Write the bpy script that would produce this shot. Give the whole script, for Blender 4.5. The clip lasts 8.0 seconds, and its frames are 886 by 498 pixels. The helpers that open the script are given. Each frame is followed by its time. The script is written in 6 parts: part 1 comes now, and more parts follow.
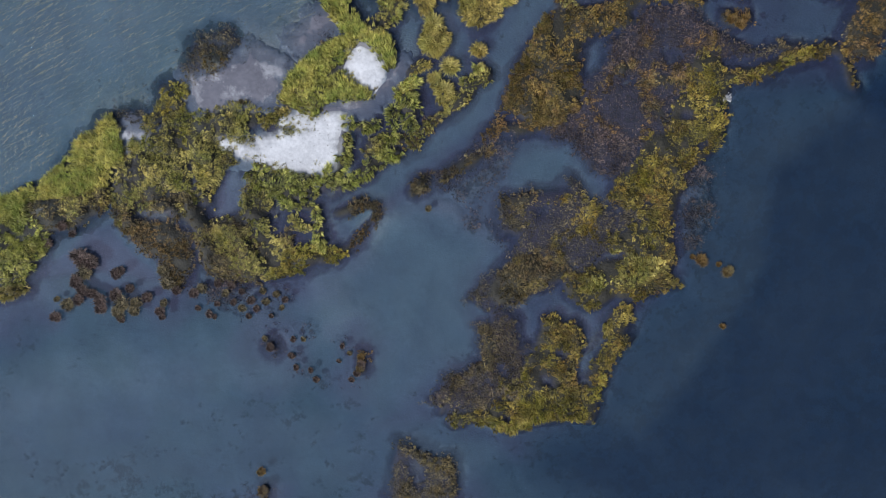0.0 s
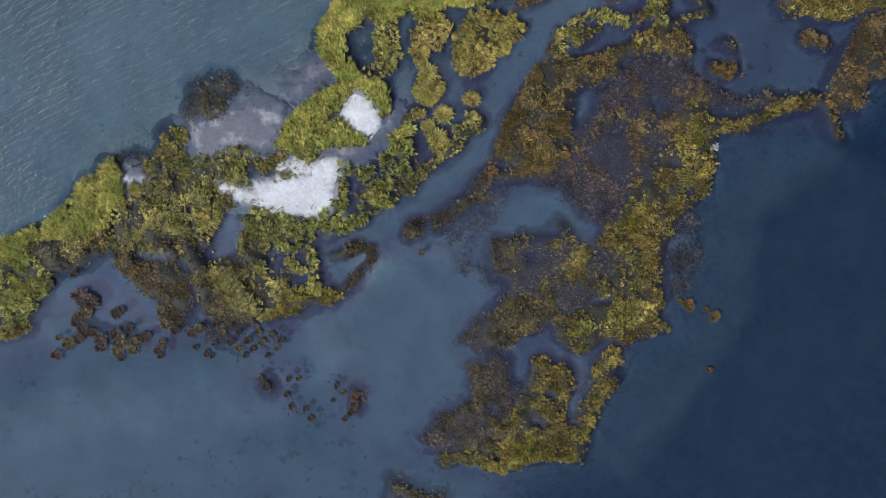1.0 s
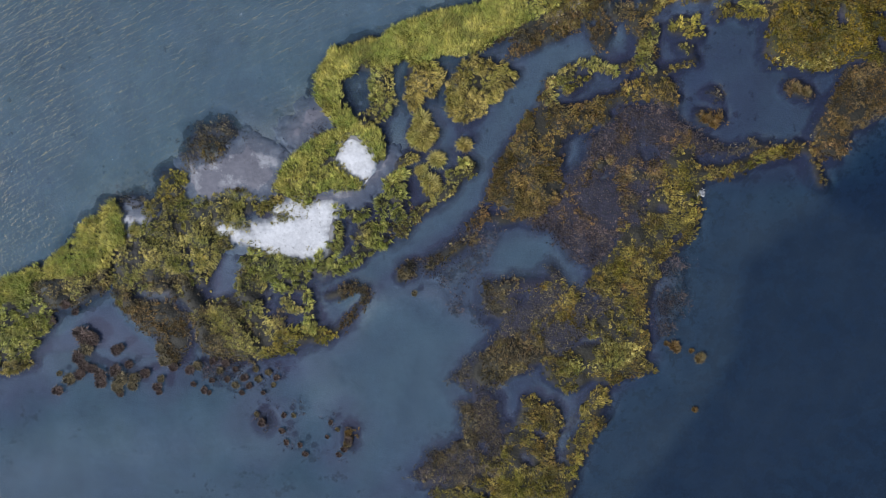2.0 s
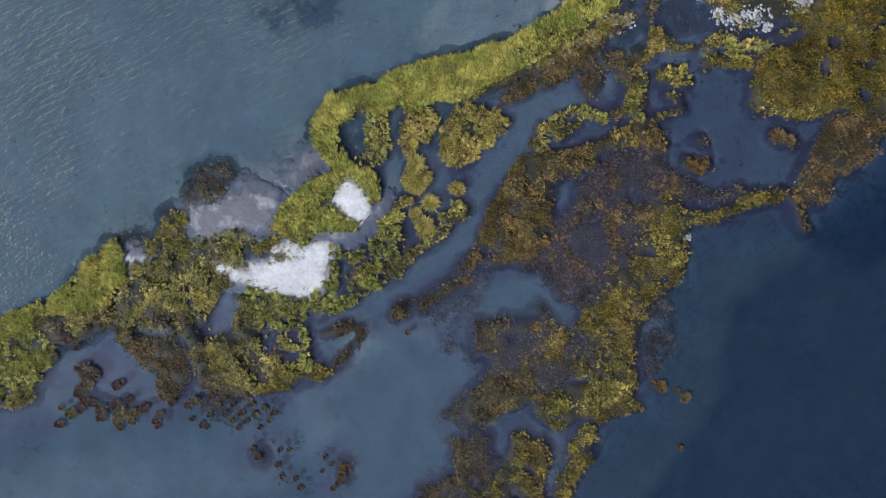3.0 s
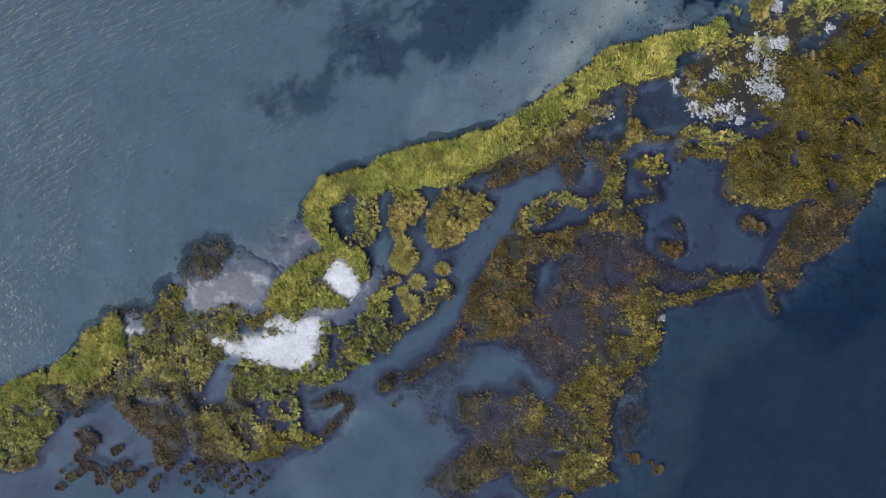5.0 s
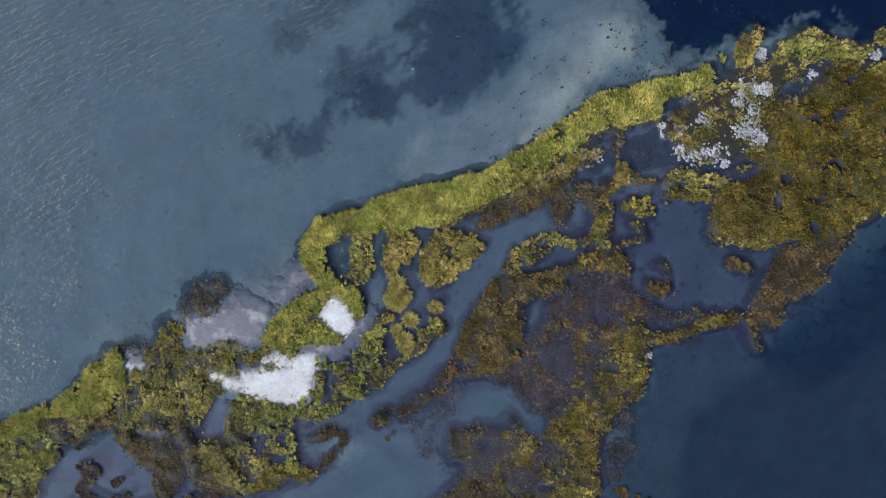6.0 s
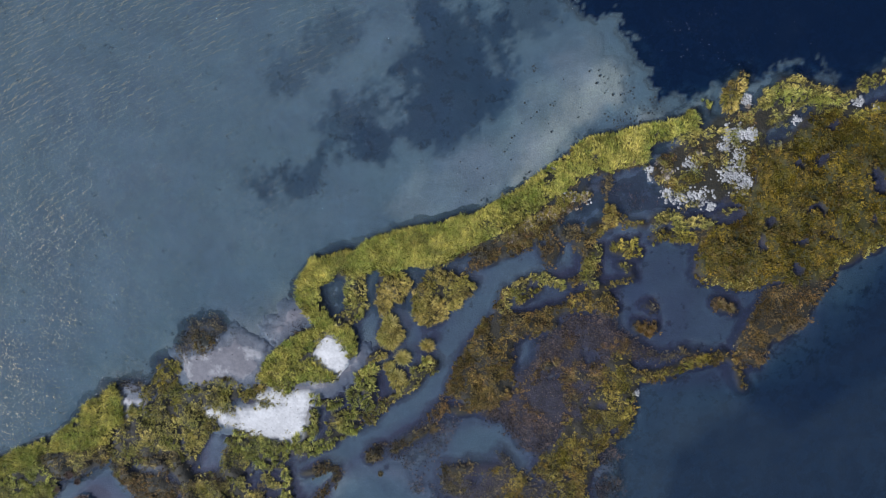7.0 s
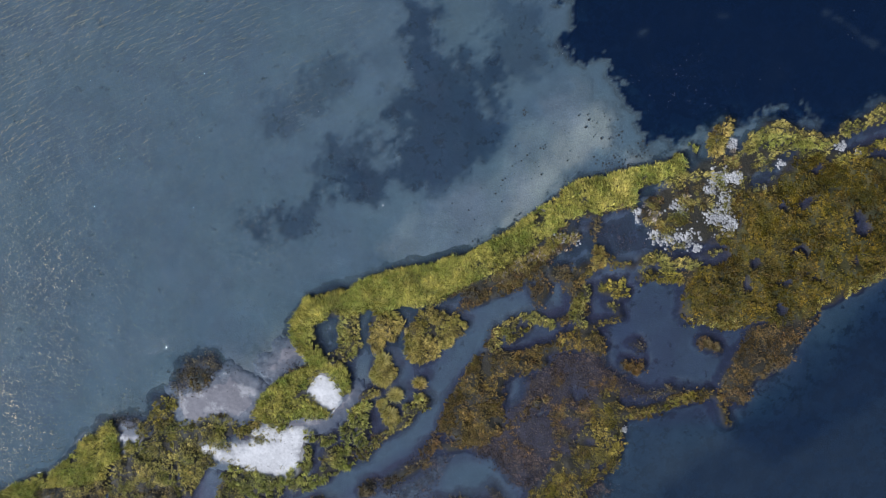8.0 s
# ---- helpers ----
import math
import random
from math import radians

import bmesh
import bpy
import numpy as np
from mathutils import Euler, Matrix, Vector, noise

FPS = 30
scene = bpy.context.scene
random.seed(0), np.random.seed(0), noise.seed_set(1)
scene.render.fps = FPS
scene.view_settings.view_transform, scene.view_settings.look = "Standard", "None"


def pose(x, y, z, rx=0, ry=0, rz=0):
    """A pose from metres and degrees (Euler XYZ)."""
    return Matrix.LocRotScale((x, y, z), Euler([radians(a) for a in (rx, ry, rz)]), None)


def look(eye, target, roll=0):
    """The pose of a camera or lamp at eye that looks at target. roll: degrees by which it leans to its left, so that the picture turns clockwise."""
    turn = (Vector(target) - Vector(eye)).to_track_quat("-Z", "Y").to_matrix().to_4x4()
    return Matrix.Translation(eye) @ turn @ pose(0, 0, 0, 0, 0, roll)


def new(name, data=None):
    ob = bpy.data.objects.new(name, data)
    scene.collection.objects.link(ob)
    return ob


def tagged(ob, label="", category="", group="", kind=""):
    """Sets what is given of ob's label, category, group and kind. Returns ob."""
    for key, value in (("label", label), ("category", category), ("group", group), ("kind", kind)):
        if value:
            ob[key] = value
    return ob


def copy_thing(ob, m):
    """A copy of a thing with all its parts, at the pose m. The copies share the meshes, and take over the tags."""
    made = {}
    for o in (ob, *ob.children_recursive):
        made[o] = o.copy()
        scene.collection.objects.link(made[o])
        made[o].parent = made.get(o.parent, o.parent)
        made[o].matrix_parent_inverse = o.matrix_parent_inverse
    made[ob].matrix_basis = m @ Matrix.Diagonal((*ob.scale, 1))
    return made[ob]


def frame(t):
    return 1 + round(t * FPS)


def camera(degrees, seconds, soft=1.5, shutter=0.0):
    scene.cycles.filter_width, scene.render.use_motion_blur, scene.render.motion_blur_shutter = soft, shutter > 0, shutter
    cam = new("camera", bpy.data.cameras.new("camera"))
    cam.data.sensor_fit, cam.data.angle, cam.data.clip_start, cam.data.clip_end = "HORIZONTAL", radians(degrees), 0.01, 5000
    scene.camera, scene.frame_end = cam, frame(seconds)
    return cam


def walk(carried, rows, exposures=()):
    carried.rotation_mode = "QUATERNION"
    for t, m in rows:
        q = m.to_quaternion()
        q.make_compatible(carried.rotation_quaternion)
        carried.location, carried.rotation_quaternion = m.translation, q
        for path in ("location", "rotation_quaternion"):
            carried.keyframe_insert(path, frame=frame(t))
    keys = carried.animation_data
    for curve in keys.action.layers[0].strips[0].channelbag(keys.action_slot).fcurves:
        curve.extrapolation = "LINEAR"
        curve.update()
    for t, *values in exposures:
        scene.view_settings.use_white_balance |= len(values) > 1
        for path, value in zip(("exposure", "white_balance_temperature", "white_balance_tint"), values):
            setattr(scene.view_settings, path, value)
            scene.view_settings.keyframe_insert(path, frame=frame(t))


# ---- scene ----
# the drone's camera: place and turn
cam = camera(74.0, 8.0, soft=1.0)
PATH = [
    (0, (1.679, 5.363, 90.962), (-3.473, 0.701, 0.237)),
    (0.5, (2.384, 8.551, 91.717), (-3.286, 0.820, 0.416)),
    (1, (3.071, 11.755, 92.611), (-3.146, 0.893, 0.641)),
    (1.5, (3.716, 15.021, 93.511), (-3.063, 0.961, 0.830)),
    (3, (5.312, 24.977, 96.659), (-2.889, 0.974, 1.426)),
    (3.5, (5.826, 28.422, 97.541), (-2.926, 0.990, 1.626)),
    (4, (6.324, 31.891, 98.480), (-2.969, 0.988, 1.813)),
    (4.5, (6.745, 35.314, 99.421), (-3.005, 0.944, 2.000)),
    (6, (8.158, 45.489, 102.776), (-2.892, 0.877, 2.272)),
    (6.5, (8.625, 49.111, 103.657), (-2.926, 0.836, 2.371)),
    (7, (8.966, 52.912, 104.564), (-2.977, 0.706, 2.442)),
    (7.5, (9.146, 56.819, 105.428), (-3.118, 0.508, 2.478)),
    (8, (9.230, 60.774, 106.080), (-3.262, 0.244, 2.570)),
]
walk(cam, [(t, pose(*eye, *turn)) for t, eye, turn in PATH], [(0, 0.0, 5980, 11), (8, 0.0, 5980, 11)])

# ---- light ----
SUN_EL, SUN_ROT = radians(39), radians(230)
world = bpy.data.worlds.new("sky")
scene.world = world
world.use_nodes = True
wn, wl = world.node_tree.nodes, world.node_tree.links
wn.clear()
sky = wn.new("ShaderNodeTexSky")
sky.sky_type, sky.sun_disc = "NISHITA", False
sky.sun_elevation, sky.sun_rotation = SUN_EL, SUN_ROT
sky.air_density, sky.dust_density, sky.ozone_density = 1.0, 1.0, 1.5
back = wn.new("ShaderNodeBackground")
back.inputs["Strength"].default_value = 0.092
sky_out = wn.new("ShaderNodeOutputWorld")
wl.new(sky.outputs[0], back.inputs["Color"])
wl.new(back.outputs[0], sky_out.inputs["Surface"])

sun_data = bpy.data.lights.new("sun", "SUN")
sun_data.energy, sun_data.angle, sun_data.color = 5.0, radians(3.0), (1.0, 0.97, 0.93)
sun = new("sun", sun_data)
toward = Vector((math.sin(SUN_ROT) * math.cos(SUN_EL), math.cos(SUN_ROT) * math.cos(SUN_EL), math.sin(SUN_EL)))
sun.matrix_world = look(toward * 200, (0, 0, 0))


# ---- materials ----
def material(name):
    m = bpy.data.materials.new(name)
    m.use_nodes = True
    m.node_tree.nodes.clear()
    return m, m.node_tree.nodes, m.node_tree.links


def put(nodes, links, kind, values=(), **wires):
    """A node with settings, its inputs set to values or wired to sockets."""
    n = nodes.new(kind)
    for key, v in dict(values).items():
        n.inputs[key].default_value = v
    for key, v in wires.items():
        links.new(v, n.inputs[key.replace("_", " ")])
    return n


def ramp(nodes, links, fac, stops, mode="LINEAR"):
    n = nodes.new("ShaderNodeValToRGB")
    n.color_ramp.interpolation = mode
    els = n.color_ramp.elements
    while len(els) < len(stops):
        els.new(0.5)
    for e, (p, c) in zip(els, stops):
        e.position, e.color = p, (*c, 1)
    links.new(fac, n.inputs[0])
    return n.outputs[0]


def mixed(nodes, links, fac, a, b, blend="MIX"):
    n = nodes.new("ShaderNodeMix")
    n.data_type, n.blend_type = "RGBA", blend
    for socket, v in ((n.inputs[0], fac), (n.inputs[6], a), (n.inputs[7], b)):
        if isinstance(v, (int, float)):
            socket.default_value = v
        elif isinstance(v, tuple):
            socket.default_value = (*v, 1)
        else:
            links.new(v, socket)
    return n.outputs[2]


def math_node(nodes, links, op, a, b=0.0, clamp=False):
    n = nodes.new("ShaderNodeMath")
    n.operation, n.use_clamp = op, clamp
    for socket, v in ((n.inputs[0], a), (n.inputs[1], b)):
        if isinstance(v, (int, float)):
            socket.default_value = v
        else:
            links.new(v, socket)
    return n.outputs[0]


def noise_tex(nodes, links, vector, scale, detail=4, rough=0.55):
    n = put(nodes, links, "ShaderNodeTexNoise", {"Scale": scale, "Detail": detail, "Roughness": rough}, Vector=vector)
    return n.outputs["Fac"]


def attribute(nodes, name):
    n = nodes.new("ShaderNodeAttribute")
    n.attribute_name = name
    return n.outputs["Fac"]


def blade_material(name, stops, patch, tip, gloss=0.55, rusty=0.22):
    """Leaves: a colour of its own for each blade, patches of another tone some metres wide, dry tips, shading painted
    from base to tip.
    """
    m, n, l = material(name)
    where = put(n, l, "ShaderNodeTexCoord").outputs["Object"]
    own = put(n, l, "ShaderNodeNewGeometry").outputs["Random Per Island"]
    own = math_node(n, l, "ADD", math_node(n, l, "MULTIPLY", own, 0.38), math_node(n, l, "MULTIPLY", attribute(n, "tone"), 0.62))
    own = math_node(n, l, "MULTIPLY_ADD", own, 1.4, True)
    own.node.inputs[2].default_value = -0.22
    c = ramp(n, l, own, [(p, (r, 0.97 * g, 1.25 * u + 0.005)) for p, (r, g, u) in stops])
    spots = ramp(n, l, noise_tex(n, l, where, 0.22, 4), [(0.42, (0, 0, 0)), (0.62, (1, 1, 1))])
    c = mixed(n, l, math_node(n, l, "MULTIPLY", spots, 0.75), c, patch)
    faded = ramp(n, l, noise_tex(n, l, where, 0.42, 5, 0.65), [(0.50, (0, 0, 0)), (0.68, (1, 1, 1))])
    c = mixed(n, l, math_node(n, l, "MULTIPLY", faded, 0.5), c, tuple(0.75 * v for v in tip))
    moved = put(n, l, "ShaderNodeMapping", {"Location": (31, 17, 0)}, Vector=where).outputs[0]
    russet = ramp(n, l, noise_tex(n, l, moved, 0.3, 6, 0.7), [(0.52, (0, 0, 0)), (0.66, (1, 1, 1))])
    own_rust = ramp(n, l, attribute(n, "russet"), [(0.70, (0, 0, 0)), (0.86, (1, 1, 1))])
    russet = math_node(n, l, "MULTIPLY", math_node(n, l, "ADD", russet, own_rust), rusty, True)
    c = mixed(n, l, russet, c, mixed(n, l, 0.7, c, (0.30, 0.12, 0.018)))
    fine = ramp(n, l, noise_tex(n, l, where, 1.3, 3), [(0.35, (0.42, 0.42, 0.44)), (0.65, (1.38, 1.35, 1.22))])
    c = mixed(n, l, 0.8, c, fine, "MULTIPLY")
    # brown bases darkened as painted shade between tufts, dry tips paled as highlights
    shaded_base = ramp(n, l, attribute(n, "along"), [(0.0, (1, 1, 1)), (0.52, (0, 0, 0))])
    c = mixed(n, l, math_node(n, l, "MULTIPLY", shaded_base, 0.85), c, (0.022, 0.018, 0.010))
    dry = math_node(n, l, "POWER", attribute(n, "along"), 2.0)
    c = mixed(n, l, math_node(n, l, "MULTIPLY", dry, 0.42), c, tip)
    face = put(n, l, "ShaderNodeBsdfPrincipled", {"Roughness": gloss, "Specular IOR Level": 0.3}, Base_Color=c)
    thin = put(n, l, "ShaderNodeBsdfTranslucent", {}, Color=c)
    both = put(n, l, "ShaderNodeMixShader", {0: 0.22})
    l.new(face.outputs[0], both.inputs[1])
    l.new(thin.outputs[0], both.inputs[2])
    l.new(both.outputs[0], put(n, l, "ShaderNodeOutputMaterial").inputs[0])
    return m


BLADES = {
    "fringe": blade_material("reed_yellow_green", [(0.12, (0.03, 0.045, 0.008)), (0.30, (0.11, 0.145, 0.018)), (0.54, (0.36, 0.37, 0.038)), (0.84, (0.76, 0.68, 0.14))],
        (0.12, 0.22, 0.028), (0.70, 0.61, 0.15), rusty=0.25),
    "olive": blade_material("sedge_olive", [(0.15, (0.018, 0.021, 0.007)), (0.40, (0.135, 0.13, 0.02)), (0.64, (0.38, 0.345, 0.05)), (0.90, (0.78, 0.68, 0.17))],
        (0.13, 0.17, 0.018), (0.7, 0.6, 0.17)),
    "bleached": blade_material("straw_bleached", [(0.15, (0.05, 0.042, 0.03)), (0.42, (0.22, 0.19, 0.14)), (0.66, (0.46, 0.41, 0.32)), (0.92, (0.78, 0.72, 0.60))],
        (0.38, 0.29, 0.17), (0.75, 0.69, 0.57), rusty=0.25),
    "amber": blade_material("sedge_amber", [(0.15, (0.012, 0.010, 0.006)), (0.42, (0.046, 0.034, 0.010)), (0.66, (0.13, 0.092, 0.016)), (0.92, (0.44, 0.31, 0.06))],
        (0.05, 0.046, 0.010), (0.38, 0.28, 0.06), rusty=0.3),
    "lime": blade_material("sedge_lime", [(0.12, (0.022, 0.03, 0.006)), (0.40, (0.13, 0.125, 0.012)), (0.66, (0.32, 0.28, 0.024)), (0.92, (0.66, 0.54, 0.08))],
        (0.15, 0.17, 0.014), (0.55, 0.44, 0.08), rusty=0.3),
    "green": blade_material("sedge_green", [(0.15, (0.01, 0.026, 0.006)), (0.40, (0.12, 0.17, 0.014)), (0.64, (0.33, 0.38, 0.035)), (0.90, (0.80, 0.76, 0.17))],
        (0.20, 0.25, 0.024), (0.72, 0.66, 0.19)),
    "straw": blade_material("sedge_straw", [(0.15, (0.028, 0.026, 0.008)), (0.42, (0.19, 0.16, 0.022)), (0.66, (0.42, 0.34, 0.05)), (0.92, (0.72, 0.58, 0.14))],
        (0.24, 0.25, 0.03), (0.66, 0.52, 0.15)),
    "gold": blade_material("sedge_gold", [(0.18, (0.011, 0.012, 0.007)), (0.44, (0.07, 0.066, 0.013)), (0.68, (0.20, 0.175, 0.024)), (0.92, (0.56, 0.46, 0.08))],
        (0.10, 0.10, 0.012), (0.48, 0.37, 0.06), rusty=0.4),
    "rust": blade_material("sedge_rust", [(0.15, (0.012, 0.01, 0.009)), (0.42, (0.048, 0.032, 0.012)), (0.66, (0.10, 0.060, 0.017)), (0.92, (0.34, 0.21, 0.065))],
        (0.085, 0.058, 0.015), (0.4, 0.27, 0.07)),
    "umber": blade_material("sedge_umber", [(0.12, (0.01, 0.01, 0.008)), (0.42, (0.048, 0.042, 0.016)), (0.66, (0.13, 0.11, 0.028)), (0.92, (0.36, 0.29, 0.09))],
        (0.05, 0.036, 0.02), (0.34, 0.27, 0.11)),
    "brown": blade_material("sedge_brown", [(0.12, (0.009, 0.008, 0.011)), (0.42, (0.022, 0.017, 0.017)), (0.66, (0.07, 0.047, 0.03)), (0.92, (0.22, 0.16, 0.11))],
        (0.035, 0.026, 0.022), (0.22, 0.17, 0.13), rusty=0.1),
    "dusk": blade_material("sedge_dusk", [(0.12, (0.009, 0.009, 0.01)), (0.42, (0.034, 0.029, 0.019)), (0.66, (0.11, 0.092, 0.036)), (0.92, (0.36, 0.3, 0.12))],
        (0.035, 0.028, 0.026), (0.36, 0.29, 0.14), rusty=0.0),
    "mat": blade_material("moss_gold", [(0.15, (0.018, 0.015, 0.002)), (0.45, (0.055, 0.045, 0.002)), (0.69, (0.13, 0.10, 0.003)), (0.93, (0.30, 0.21, 0.007))],
        (0.06, 0.066, 0.003), (0.26, 0.19, 0.010), rusty=0.22),
    "weed": blade_material("drowned_weed", [(0.12, (0.01, 0.012, 0.016)), (0.42, (0.02, 0.021, 0.024)), (0.66, (0.05, 0.048, 0.046)), (0.92, (0.16, 0.14, 0.13))],
        (0.025, 0.024, 0.032), (0.1, 0.09, 0.09)),
}
BLADES["mixed"] = BLADES["sparse"] = BLADES["bare"] = BLADES["olive_patch"] = BLADES["olive"]
BLADES["rust_patch"], BLADES["gold_patch"], BLADES["thin"] = BLADES["rust"], BLADES["gold"], BLADES["brown"]


def bed_material():
    """The lake bed: pale silt, dark weed and peat."""
    m, n, l = material("lake_bed_silt")
    where = put(n, l, "ShaderNodeTexCoord").outputs["Object"]
    silt = ramp(n, l, noise_tex(n, l, where, 0.16, 6), [(0.3, (0.13, 0.13, 0.126)), (0.7, (0.225, 0.223, 0.215))])
    mauve = ramp(n, l, noise_tex(n, l, where, 0.06, 4), [(0.4, (0.85, 0.82, 0.95)), (0.6, (1.0, 1.0, 0.96))])
    silt = mixed(n, l, 1.0, silt, mauve, "MULTIPLY")
    grit = ramp(n, l, noise_tex(n, l, where, 2.5, 5, 0.7), [(0.25, (0.75, 0.75, 0.75)), (0.7, (1.08, 1.08, 1.08))])
    silt = mixed(n, l, 1.0, silt, grit, "MULTIPLY")
    silt = mixed(n, l, attribute(n, "chalk"), silt, mixed(n, l, 1.0, silt, (2.3, 2.2, 1.9), "MULTIPLY"))
    ragged = math_node(n, l, "SUBTRACT", noise_tex(n, l, where, 0.45, 8, 0.68), 0.5)
    weed = math_node(n, l, "MULTIPLY_ADD", ragged, 2.6)
    weed.node.inputs[2].default_value = 0.0
    cover = math_node(n, l, "ADD", attribute(n, "weed"), weed)
    cover = ramp(n, l, cover, [(0.40, (0, 0, 0)), (0.62, (1, 1, 1))])
    green = ramp(n, l, noise_tex(n, l, where, 1.1, 5), [(0.3, (0.012, 0.018, 0.020)), (0.7, (0.05, 0.06, 0.05))])
    c = mixed(n, l, cover, silt, green)
    peat = ramp(n, l, noise_tex(n, l, where, 1.7, 6, 0.65), [(0.3, (0.008, 0.009, 0.015)), (0.55, (0.020, 0.019, 0.038)), (0.75, (0.038, 0.035, 0.062))])
    # near-black brown paints the shade in gaps of the dense beds
    gap_tone = ramp(n, l, noise_tex(n, l, where, 2.6, 5, 0.65), [(0.35, (0.008, 0.008, 0.006)), (0.7, (0.032, 0.027, 0.014))])
    peat = mixed(n, l, attribute(n, "gap_shade"), peat, gap_tone)
    rim = math_node(n, l, "ADD", attribute(n, "peat"), math_node(n, l, "MULTIPLY", ragged, 1.2))
    c = mixed(n, l, ramp(n, l, rim, [(0.15, (0, 0, 0)), (0.75, (1, 1, 1))]), c, peat)
    cushion = ramp(n, l, noise_tex(n, l, where, 0.5, 8, 0.75), [(0.34, (0.007, 0.009, 0.004)), (0.46, (0.026, 0.025, 0.004)), (0.58, (0.050, 0.042, 0.005)), (0.70, (0.060, 0.036, 0.007))])
    c = mixed(n, l, attribute(n, "moss"), c, cushion)
    bump = put(n, l, "ShaderNodeBump", {"Strength": 0.5, "Distance": 0.2}, Height=noise_tex(n, l, where, 3.0, 6))
    b = put(n, l, "ShaderNodeBsdfPrincipled", {"Roughness": 0.8}, Base_Color=c, Normal=bump.outputs[0])
    l.new(b.outputs[0], put(n, l, "ShaderNodeOutputMaterial").inputs[0])
    return m


def water_material():
    """Murky lake water: light dies away with the depth of the water, silt scatters some back, ripples where the wind has reach."""
    m, n, l = material("lake_water")
    where = put(n, l, "ShaderNodeTexCoord").outputs["Object"]
    depth = math_node(n, l, "MAXIMUM", attribute(n, "depth"), 0.0)
    cloud = ramp(n, l, noise_tex(n, l, where, 0.05, 5), [(0.3, (0.75, 0.75, 0.75)), (0.7, (1.2, 1.2, 1.2))])
    murk = math_node(n, l, "MULTIPLY", depth, cloud)
    left = [math_node(n, l, "EXPONENT", math_node(n, l, "MULTIPLY", murk, -k)) for k in (1.10, 0.80, 0.62)]
    clear = put(n, l, "ShaderNodeCombineColor", {}, Red=left[0], Green=left[1], Blue=left[2])
    see = put(n, l, "ShaderNodeBsdfTransparent", {}, Color=clear.outputs[0])
    lost = math_node(n, l, "SUBTRACT", 1.0, math_node(n, l, "EXPONENT", math_node(n, l, "MULTIPLY", murk, -0.9)))
    wisps = math_node(n, l, "MULTIPLY", math_node(n, l, "SUBTRACT", noise_tex(n, l, where, 0.22, 6, 0.6), 0.5), 0.55)
    wisps = math_node(n, l, "ADD", wisps, math_node(n, l, "MULTIPLY", math_node(n, l, "SUBTRACT", noise_tex(n, l, where, 0.05, 4), 0.5), 0.4))
    wisps = math_node(n, l, "MULTIPLY", wisps, math_node(n, l, "ADD", attribute(n, "silt"), 0.08))
    glow = mixed(n, l, math_node(n, l, "ADD", attribute(n, "silt"), wisps, True), (0.0035, 0.010, 0.029), (0.094, 0.134, 0.158))
    stain = mixed(n, l, math_node(n, l, "ADD", attribute(n, "silt"), wisps, True), (0.008, 0.010, 0.029), (0.118, 0.114, 0.162))
    glow = mixed(n, l, attribute(n, "stain"), glow, stain)
    body = mixed(n, l, lost, (0.0, 0.0, 0.0), glow)
    murky = put(n, l, "ShaderNodeBsdfDiffuse", {}, Color=body)
    inside = put(n, l, "ShaderNodeAddShader")
    l.new(see.outputs[0], inside.inputs[0])
    l.new(murky.outputs[0], inside.inputs[1])
    turn = put(n, l, "ShaderNodeMapping", {"Rotation": (0, 0, radians(24)), "Scale": (1.6, 0.5, 1)}, Vector=where)
    turn.vector_type = "TEXTURE"
    chop = noise_tex(n, l, turn.outputs[0], 0.62, 3, 0.5)
    fine = noise_tex(n, l, where, 1.8, 3)
    gust = ramp(n, l, noise_tex(n, l, where, 0.07, 3), [(0.35, (0.75, 0.75, 0.75)), (0.65, (1, 1, 1))])
    waves = math_node(n, l, "ADD", chop, math_node(n, l, "MULTIPLY", fine, 0.28))
    reach = math_node(n, l, "MULTIPLY", attribute(n, "wind"), gust)
    bump = put(n, l, "ShaderNodeBump", {"Distance": 2.0}, Height=waves, Strength=reach)
    gloss = put(n, l, "ShaderNodeBsdfGlossy", {"Roughness": 0.08}, Normal=bump.outputs[0])
    slant = put(n, l, "ShaderNodeLayerWeight", {"Blend": 0.5}, Normal=bump.outputs[0]).outputs["Facing"]
    shine = math_node(n, l, "MULTIPLY_ADD", math_node(n, l, "POWER", slant, 5.0), 0.98)
    shine.node.inputs[2].default_value = 0.02
    both = put(n, l, "ShaderNodeMixShader", {}, Fac=shine)
    l.new(inside.outputs[0], both.inputs[1])
    l.new(gloss.outputs[0], both.inputs[2])
    l.new(both.outputs[0], put(n, l, "ShaderNodeOutputMaterial").inputs[0])
    return m


